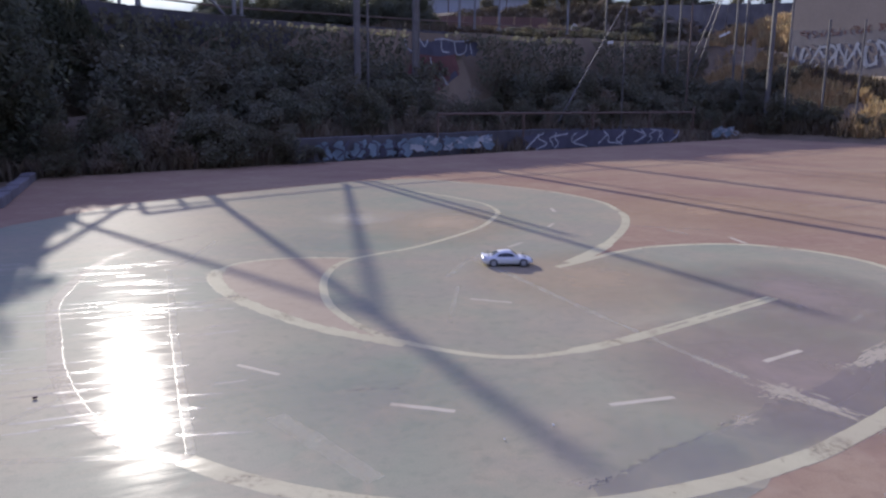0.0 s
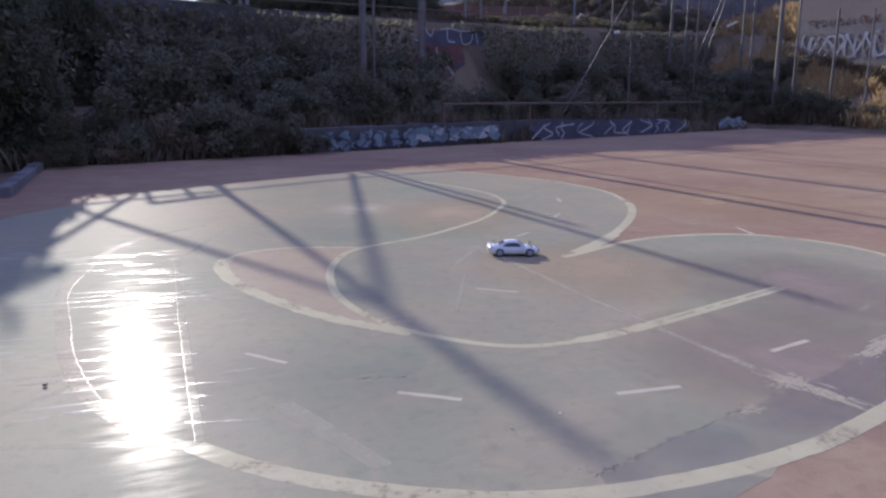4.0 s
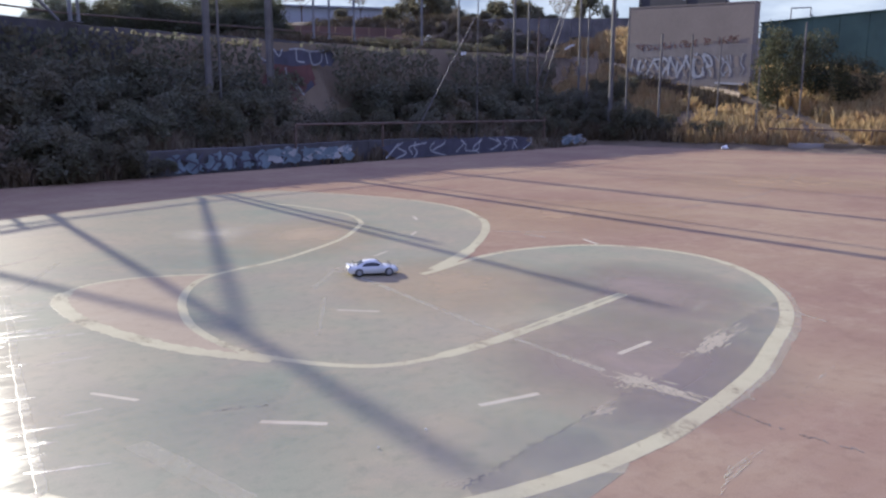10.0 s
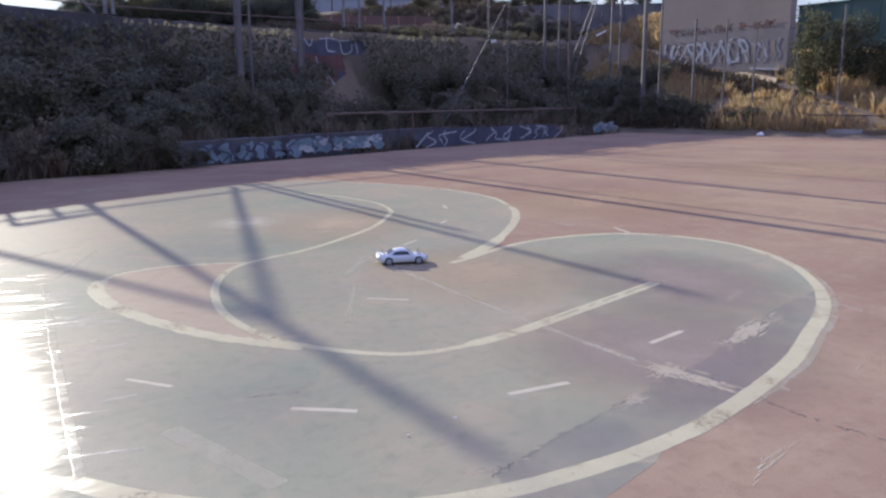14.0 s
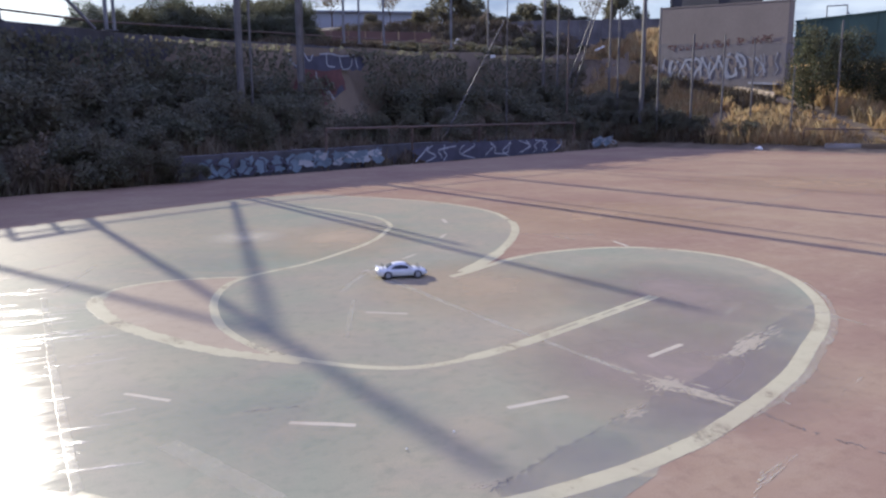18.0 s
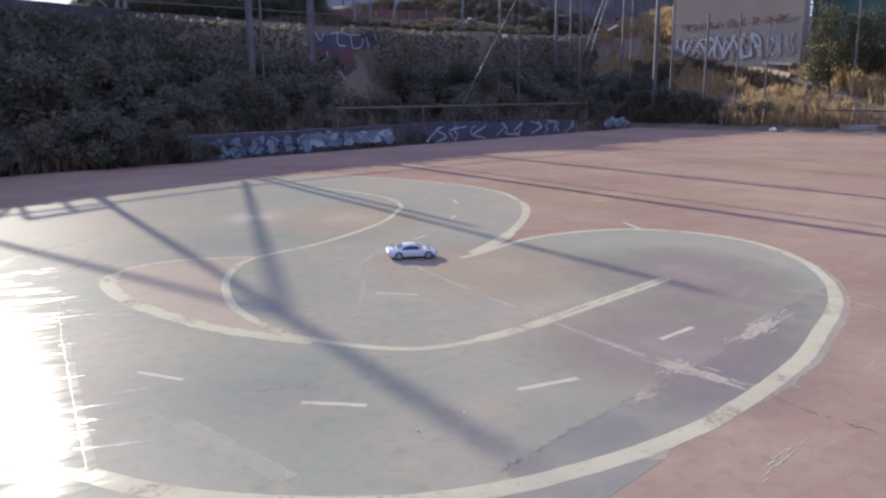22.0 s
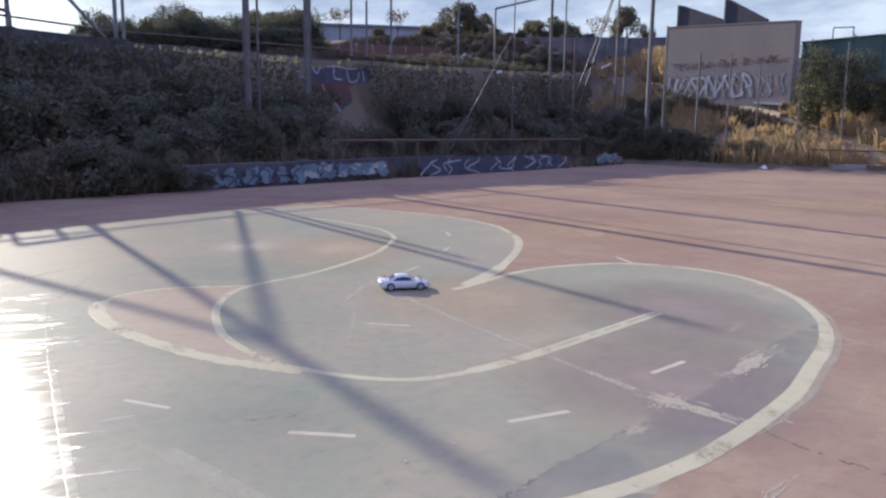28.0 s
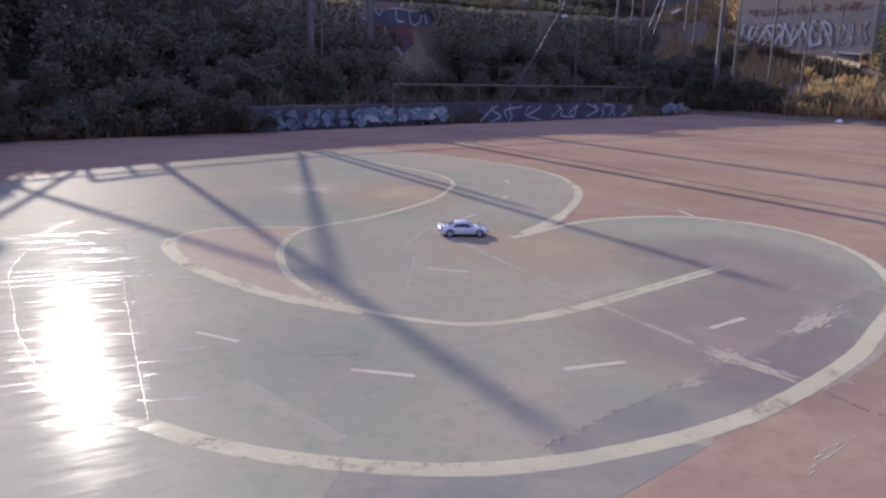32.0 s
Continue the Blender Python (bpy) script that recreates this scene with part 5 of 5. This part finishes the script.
for k in range(26):
    q = polar(rnd.uniform(5.5, 10.4), rnd.uniform(46.5, 51))
    if plan(q.x, q.y)[2] > 0.8:
        plant_at(rnd.choice(SHRUBS), q.x, q.y, rnd.uniform(0.55, 0.95), group="shrubs on the slope", label="dark shrub at the foot of the grassy slope")
# far pale building and the rust-coloured band below the skyline
fb = tagged(new("far_building"), "long low pale bluish building on the skyline", "building")
c0, c1 = polar(-10.5, 84), polar(1.5, 86)
fd = (c1 - c0).normalized()
fb.matrix_world = Matrix(((fd.x, -fd.y, 0, c0.x), (fd.y, fd.x, 0, c0.y), (0, 0, 1, 5.0), (0, 0, 0, 1)))
bm = bmesh.new()
box(bm, 0, 0, 0, (c1 - c0).length, 6, 5.35, 0.03)
part("wall", bm, M_FARWALL, fb)
bm = bmesh.new()
box(bm, -0.2, -0.3, 5.35, (c1 - c0).length + 0.2, 6.3, 5.5, 0.03)
part("roof", bm, M_FARWALL, fb)
band = tagged(new("boundary_wall"), "long low rust-red wall on the plateau", "wall")
b0, b1 = polar(-12.5, 56), polar(-0.6, 58)
bd = (b1 - b0).normalized()
band.matrix_world = Matrix(((bd.x, -bd.y, 0, b0.x), (bd.y, bd.x, 0, b0.y), (0, 0, 1, 5.4), (0, 0, 0, 1)))
n = 12
for k in range(n):
    bm = bmesh.new()
    box(bm, (b1 - b0).length * k / n, 0, -1.5, (b1 - b0).length * (k + 1) / n - 0.03, 0.2, 1.0, 0.01)
    part("panel", bm, M_ORANGE, band)


# ivy over the face of the retaining wall
rnd = random.Random(77)
verts, faces = [], []
while len(faces) < 32000:
    u, z = rnd.uniform(-2.6, 38), rnd.uniform(0.9, 3.7)
    z *= wall_top(u) / 3.9
    if noise.noise((u * 0.35, z * 0.8, 2)) + 0.25 * noise.noise((u * 1.6, z * 1.6, 9)) < (0.16 if 11.0 < u < 15.6 else -0.75 if u < 11.0 else -0.5):
        continue
    p = Vector((u, 6.82 - rnd.uniform(0, 0.16), z))
    ax = Vector((rnd.gauss(0, 1), rnd.gauss(0, 0.4), rnd.gauss(-0.5, 0.8))).normalized()
    sd = ax.cross(Vector((rnd.gauss(0, 0.3), 1, rnd.gauss(0, 0.3)))).normalized()
    q, k = rnd.uniform(0.09, 0.2), len(verts)
    verts += [p, p + ax * q * 0.5 + sd * q * 0.4, p + ax * q, p + ax * q * 0.5 - sd * q * 0.4]
    faces += [(k, k + 1, k + 2), (k, k + 2, k + 3)]
me = bpy.data.meshes.new("ivy")
me.from_pydata([tuple(WT @ v) for v in verts], [], faces)
me.materials.append(M_LEAF)
tagged(new("ivy", me), "dark ivy creeping over the retaining wall", "ivy", kind="stuff")


# dry grass on the slope
def tufts(name, spots, label, mat, blade=0.55):
    rnd = random.Random(9)
    verts, faces = [], []
    for x, y, s in spots:
        z = height(x, y)
        for _ in range(22):
            a, l = rnd.uniform(0, 2 * math.pi), blade * s * rnd.uniform(0.5, 1.2)
            bx, by = x + rnd.gauss(0, 0.14) * s, y + rnd.gauss(0, 0.14) * s
            dx, dy = math.cos(a), math.sin(a)
            lean, w = rnd.uniform(0.05, 0.5) * l, 0.018 * s + 0.006
            k = len(verts)
            verts += [(bx - dy * w, by + dx * w, z - 0.03), (bx + dy * w, by - dx * w, z - 0.03), (bx + dx * lean * 0.4 + dy * w * 0.7, by + dy * lean * 0.4 - dx * w * 0.7, z + l * 0.6), (bx + dx * lean, by + dy * lean, z + l)]
            faces += [(k, k + 1, k + 2), (k, k + 2, k + 3)]
    me = bpy.data.meshes.new(name)
    me.from_pydata(verts, [], faces)
    me.materials.append(mat)
    tagged(new(name, me), label, "grass", kind="stuff")


rnd = random.Random(21)
spots, weedy = [], []
while len(spots) < 8000:
    az, dist = rnd.uniform(8.5, 30), rnd.uniform(34, 64)
    p = polar(az, dist)
    u, b, c = plan(p.x, p.y)
    if c < 0.8:
        continue
    n = noise.noise((p.x * 0.35, p.y * 0.35, 3)) + rnd.uniform(-0.25, 0.25)
    foot = dist < (53.5 if az < 12.4 else 47.8 - (az - 12) * 1.1) + 1.2 * noise.noise((p.x * 0.5, p.y * 0.5, 8))      # shaded foot of the slope: dark weeds stand for its shade
    under = 14 < az < 19 and -3.2 < dist - (57.5 - (az - 12.4) * 1.42) < -1.4                  # shade strip below the path, put in as dark weeds
    if foot or under:
        if len(weedy) < 1500:
            weedy.append((p.x, p.y, rnd.uniform(0.5, 1.0)))
    elif n > -0.16 and abs(dist - (57.5 - (az - 12.4) * 1.42)) > 0.45:
        spots.append((p.x, p.y, rnd.uniform(0.5, 1.15) * (0.35 if -2.6 < dist - (57.5 - (az - 12.4) * 1.42) < 0.8 else 1)))
while len(spots) < 9400:
    az, dist = rnd.uniform(11.0, 12.9), rnd.uniform(53, 65)
    p = polar(az, dist)
    u, b, c = plan(p.x, p.y)
    if c > 4 and b < 9.5 and abs(dist - (57.5 - (az - 12.4) * 1.42)) > 0.5:
        spots.append((p.x, p.y, rnd.uniform(0.4, 0.9)))
tufts("dry_grass", spots, "tall dry straw-yellow grass on the slope", M_STRAW, 0.55)
tufts("withered_weeds", weedy, "weeds at the foot of the slope, coloured dark for the shade there", M_WEED, 0.6)
# low shrubs that also deepen the cast shade at the slope's foot
for k in range(54):
    az = rnd.uniform(9.5, 18.0) if k % 2 else rnd.uniform(9.0, 12.8)
    q = polar(az, rnd.uniform(44.5 - (az - 11) * 0.2, 52.5 if az < 12.6 else 47.5 - (az - 12) * 0.9))
    if plan(q.x, q.y)[2] > 0.9:
        plant_at(rnd.choice(SHRUBS), q.x, q.y, rnd.uniform(0.25, 0.5) * (1.2 if az < 13.5 else 0.8), group="shrubs on the slope", label="low dark shrub at the foot of the grassy slope")
# trodden path across the slope
bm = bmesh.new()
rows = []
for k in range(37):
    az = 11.1 + k * 0.22
    mid = 57.5 - (az - 12.4) * 1.42 + 0.25 * noise.noise((az, 0, 3))
    row = []
    for o, dz in ((-0.3, -0.06), (-0.18, 0.10), (0.2, 0.16), (0.34, -0.06)):
        q = polar(az, mid + o * (1 + 0.5 * noise.noise((az * 2, o, 1))))
        row.append(bm.verts.new((q.x, q.y, height(q.x, q.y) + dz)))
    rows.append(row)
for ra, rb in zip(rows, rows[1:]):
    for k in range(3):
        bm.faces.new((ra[k], rb[k], rb[k + 1], ra[k + 1]))
bmesh.ops.recalc_face_normals(bm, faces=bm.faces)
tagged(mesh_object("path", bm, M_PATH, True), "pale trodden earth path across the grassy slope", "path", kind="structure")
# long dark wall on the crest
crest = tagged(new("boundary_wall"), "long dark wall on the crest of the slope", "wall")
k0, k1 = polar(3.2, 66), polar(12.9, 66)
kw = (k1 - k0).normalized()
crest.matrix_world = Matrix(((kw.x, -kw.y, 0, k0.x), (kw.y, kw.x, 0, k0.y), (0, 0, 1, 5.6), (0, 0, 0, 1)))
for k in range(8):
    bm = bmesh.new()
    wl = (k1 - k0).length / 8
    box(bm, wl * k, 0, -1.0, wl * (k + 1) - 0.02, 0.25, 2.15 + 0.02 * (k % 3), 0.02)
    part("panel", bm, M_WALL_DARK, crest)
spots = []
while len(spots) < 1500:
    p = at(rnd.uniform(-0.5, 46), rnd.uniform(0.5, 4.5)) if len(spots) % 3 else at(rnd.uniform(-8.5, -0.5), rnd.uniform(0.3, 2.5))
    spots.append((p.x, p.y, rnd.uniform(0.5, 1.0)))
tufts("weeds", spots, "dark weeds behind the low wall", M_LEAF2, 0.5)
spots = []
while len(spots) < 4000:
    p = at(rnd.uniform(14, 40), rnd.uniform(9, 26))
    spots.append((p.x, p.y, rnd.uniform(0.5, 1.0)))
# dark material puts the backlit look into the grass colour
tufts("dry_grass_plateau", spots, "grass on the plateau, coloured dark as a backlit silhouette", M_WEED, 0.5)

# ---- toy car ----
M_CAR = pose(-0.36, 6.46, 0.003, 0, 0, 12) @ Matrix.Scale(1.0, 4)


def toy_car(m):
    """A radio-controlled coupe about 0.44 m long; its nose points along +x."""
    root = tagged(new("toy_car"), "white radio-controlled toy coupe with smoked windows on the court", "toy car")
    root.matrix_world = m
    # stations along the body: x, half width, sill, shoulder, deck height
    st = [(-0.222, 0.072, 0.040, 0.062, 0.070), (-0.212, 0.088, 0.026, 0.068, 0.077), (-0.175, 0.096, 0.020, 0.071, 0.081), (-0.130, 0.099, 0.018, 0.072, 0.082), (-0.060, 0.094, 0.018, 0.070, 0.081), (0.020, 0.092, 0.018, 0.068, 0.080),
          (0.080, 0.094, 0.018, 0.068, 0.078), (0.135, 0.098, 0.020, 0.068, 0.074), (0.180, 0.094, 0.022, 0.060, 0.066), (0.208, 0.082, 0.026, 0.048, 0.054), (0.220, 0.060, 0.032, 0.042, 0.045)]
    bm = bmesh.new()
    rows = []
    for x, w, s, sh, dk in st:
        half = [(w * 0.90, s), (w, s + 0.012), (w, sh - 0.012), (w * 0.97, sh), (w * 0.86, dk), (w * 0.45, dk + 0.004)]
        ring = half + [(-y, z) for y, z in half[::-1]]
        rows.append([bm.verts.new((x, y, z)) for y, z in ring])
    for a, b in zip(rows, rows[1:]):
        for k in range(len(a)):
            bm.faces.new((a[k], b[k], b[(k + 1) % len(a)], a[(k + 1) % len(a)]))
    bm.faces.new(rows[0])
    bm.faces.new(rows[-1][::-1])
    bmesh.ops.recalc_face_normals(bm, faces=bm.faces)
    body = part("body", bm, M_CARWHITE, root, smooth=True)
    # cabin: roof shell in white, with the glazing set into it
    cab = [(-0.140, 0.070, 0.066, 0.088), (-0.080, 0.078, 0.060, 0.118), (-0.020, 0.078, 0.058, 0.127), (0.030, 0.077, 0.058, 0.122), (0.095, 0.072, 0.064, 0.078)]
    bm = bmesh.new()
    rows = []
    for x, wl, wt_, z in cab:
        zb = 0.076
        rows.append([bm.verts.new((x, y, h)) for y, h in ((wl, zb), (wt_ + 0.004, max(zb, z - 0.012)), (wt_ - 0.010, z), (0, z + 0.003), (-wt_ + 0.010, z), (-wt_ - 0.004, max(zb, z - 0.012)), (-wl, zb))])
    for a, b in zip(rows, rows[1:]):
        for k in range(6):
            bm.faces.new((a[k], b[k], b[k + 1], a[k + 1]))
    bmesh.ops.recalc_face_normals(bm, faces=bm.faces)
    part("roof", bm, M_CARWHITE, root, smooth=True)

    def pane(name, pts, label=""):
        b2 = bmesh.new()
        f = b2.faces.new([b2.verts.new(p) for p in pts])
        r2 = bmesh.ops.extrude_face_region(b2, geom=[f])
        b2.normal_update()
        nrm = f.normal.copy()
        bmesh.ops.translate(b2, vec=nrm * 0.0015, verts=[g for g in r2["geom"] if isinstance(g, bmesh.types.BMVert)])
        bmesh.ops.recalc_face_normals(b2, faces=b2.faces)
        part(name, b2, M_SMOKE, root, label)

    pane("windscreen", [(0.092, 0.056, 0.0815), (0.092, -0.056, 0.0815), (0.038, -0.049, 0.1225), (0.038, 0.049, 0.1225)])
    pane("rear_window", [(-0.138, 0.054, 0.0915), (-0.138, -0.054, 0.0915), (-0.086, -0.048, 0.1190), (-0.086, 0.048, 0.1190)])
    for s in (1, -1):
        pane("side_window", [(-0.105, s * 0.0782, 0.082), (0.072, s * 0.0775, 0.082), (0.030, s * 0.0672, 0.1105), (-0.020, s * 0.0680, 0.1150), (-0.075, s * 0.0690, 0.107)])
        bm = bmesh.new()
        box(bm, 0.048, s * 0.094 - 0.008, 0.084, 0.064, s * 0.094 + 0.008, 0.096, 0.003)
        part("mirror", bm, M_CARWHITE, root)
        for x in (-0.130, 0.130):
            # black disc for the shade inside the uncut arch, then the wheel
            bm = bmesh.new()
            rod(bm, (x, s * 0.060, 0.032), (x, s * 0.0995, 0.032), 0.037, seg=20)
            part("wheel_arch", bm, M_BLACK, root)
            bm = bmesh.new()
            bmesh.ops.create_cone(bm, cap_ends=True, segments=24, radius1=0.032, radius2=0.032, depth=0.026, matrix=Matrix.Translation((x, s * 0.090, 0.032)) @ Matrix.Rotation(radians(90), 4, "X"))
            bmesh.ops.bevel(bm, geom=[e for e in bm.edges if len(e.link_faces) == 2 and any(len(f.verts) > 4 for f in e.link_faces)], offset=0.004, segments=2, affect="EDGES")
            wheel = part("wheel", bm, M_TYRE, root, "black rubber tyre", True)
            bm = bmesh.new()
            for k in range(6):
                a = k * math.pi / 3
                rod(bm, (x, s * 0.1035, 0.032), (x + 0.021 * math.cos(a), s * 0.1035, 0.032 + 0.021 * math.sin(a)), 0.0035, seg=6)
            bmesh.ops.create_cone(bm, cap_ends=True, segments=20, radius1=0.0235, radius2=0.0235, depth=0.003, matrix=Matrix.Translation((x, s * 0.1025, 0.032)) @ Matrix.Rotation(radians(90), 4, "X"))
            part("rim", bm, M_RIM, wheel, "grey plastic spoked rim")
        bm = bmesh.new()
        box(bm, -0.221, s * 0.052 - 0.020, 0.050, -0.214, s * 0.052 + 0.020, 0.066, 0.002)
        part("tail_light", bm, M_TAIL, root)
        bm = bmesh.new()
        box(bm, 0.196, s * 0.060 - 0.016, 0.050, 0.213, s * 0.060 + 0.016, 0.060, 0.003)
        part("headlight", bm, M_SMOKE, root)
        for x, z in ((-0.165, 0.082), (0.150, 0.071)):
            bm = bmesh.new()
            rod(bm, (x, s * 0.055, z - 0.01), (x, s * 0.055, z + 0.036), 0.0028, seg=7)
            rod(bm, (x, s * 0.055, z + 0.012), (x, s * 0.055, z + 0.015), 0.007, seg=8)
            part("body_post", bm, M_BLACK, root, "black body post with clip")
        bm = bmesh.new()
        box(bm, 0.105, s * 0.030 - 0.012, 0.0765, 0.150, s * 0.030 + 0.012, 0.0790, 0.001)
        part("hood_vent", bm, M_BLACK, root)
    bm = bmesh.new()
    box(bm, -0.222, -0.074, 0.086, -0.196, 0.074, 0.090, 0.0015)
    for s in (1, -1):
        box(bm, -0.212, s * 0.05 - 0.002, 0.074, -0.202, s * 0.05 + 0.002, 0.087)
    part("spoiler", bm, M_CARWHITE, root)
    bm = bmesh.new()
    box(bm, -0.19, -0.07, 0.012, 0.19, 0.07, 0.024, 0.003)
    part("chassis", bm, M_BLACK, root)
    bm = bmesh.new()
    box(bm, -0.2255, -0.026, 0.040, -0.219, 0.026, 0.050, 0.001)
    part("rear_panel", bm, M_BLACK, root)
    return root


toy_car(M_CAR)
for ob in [*SHRUBS, *OLIVES, *TREES, THIN, BUSH, DENSE]:
    for o in (*ob.children_recursive, ob):
        bpy.data.objects.remove(o)
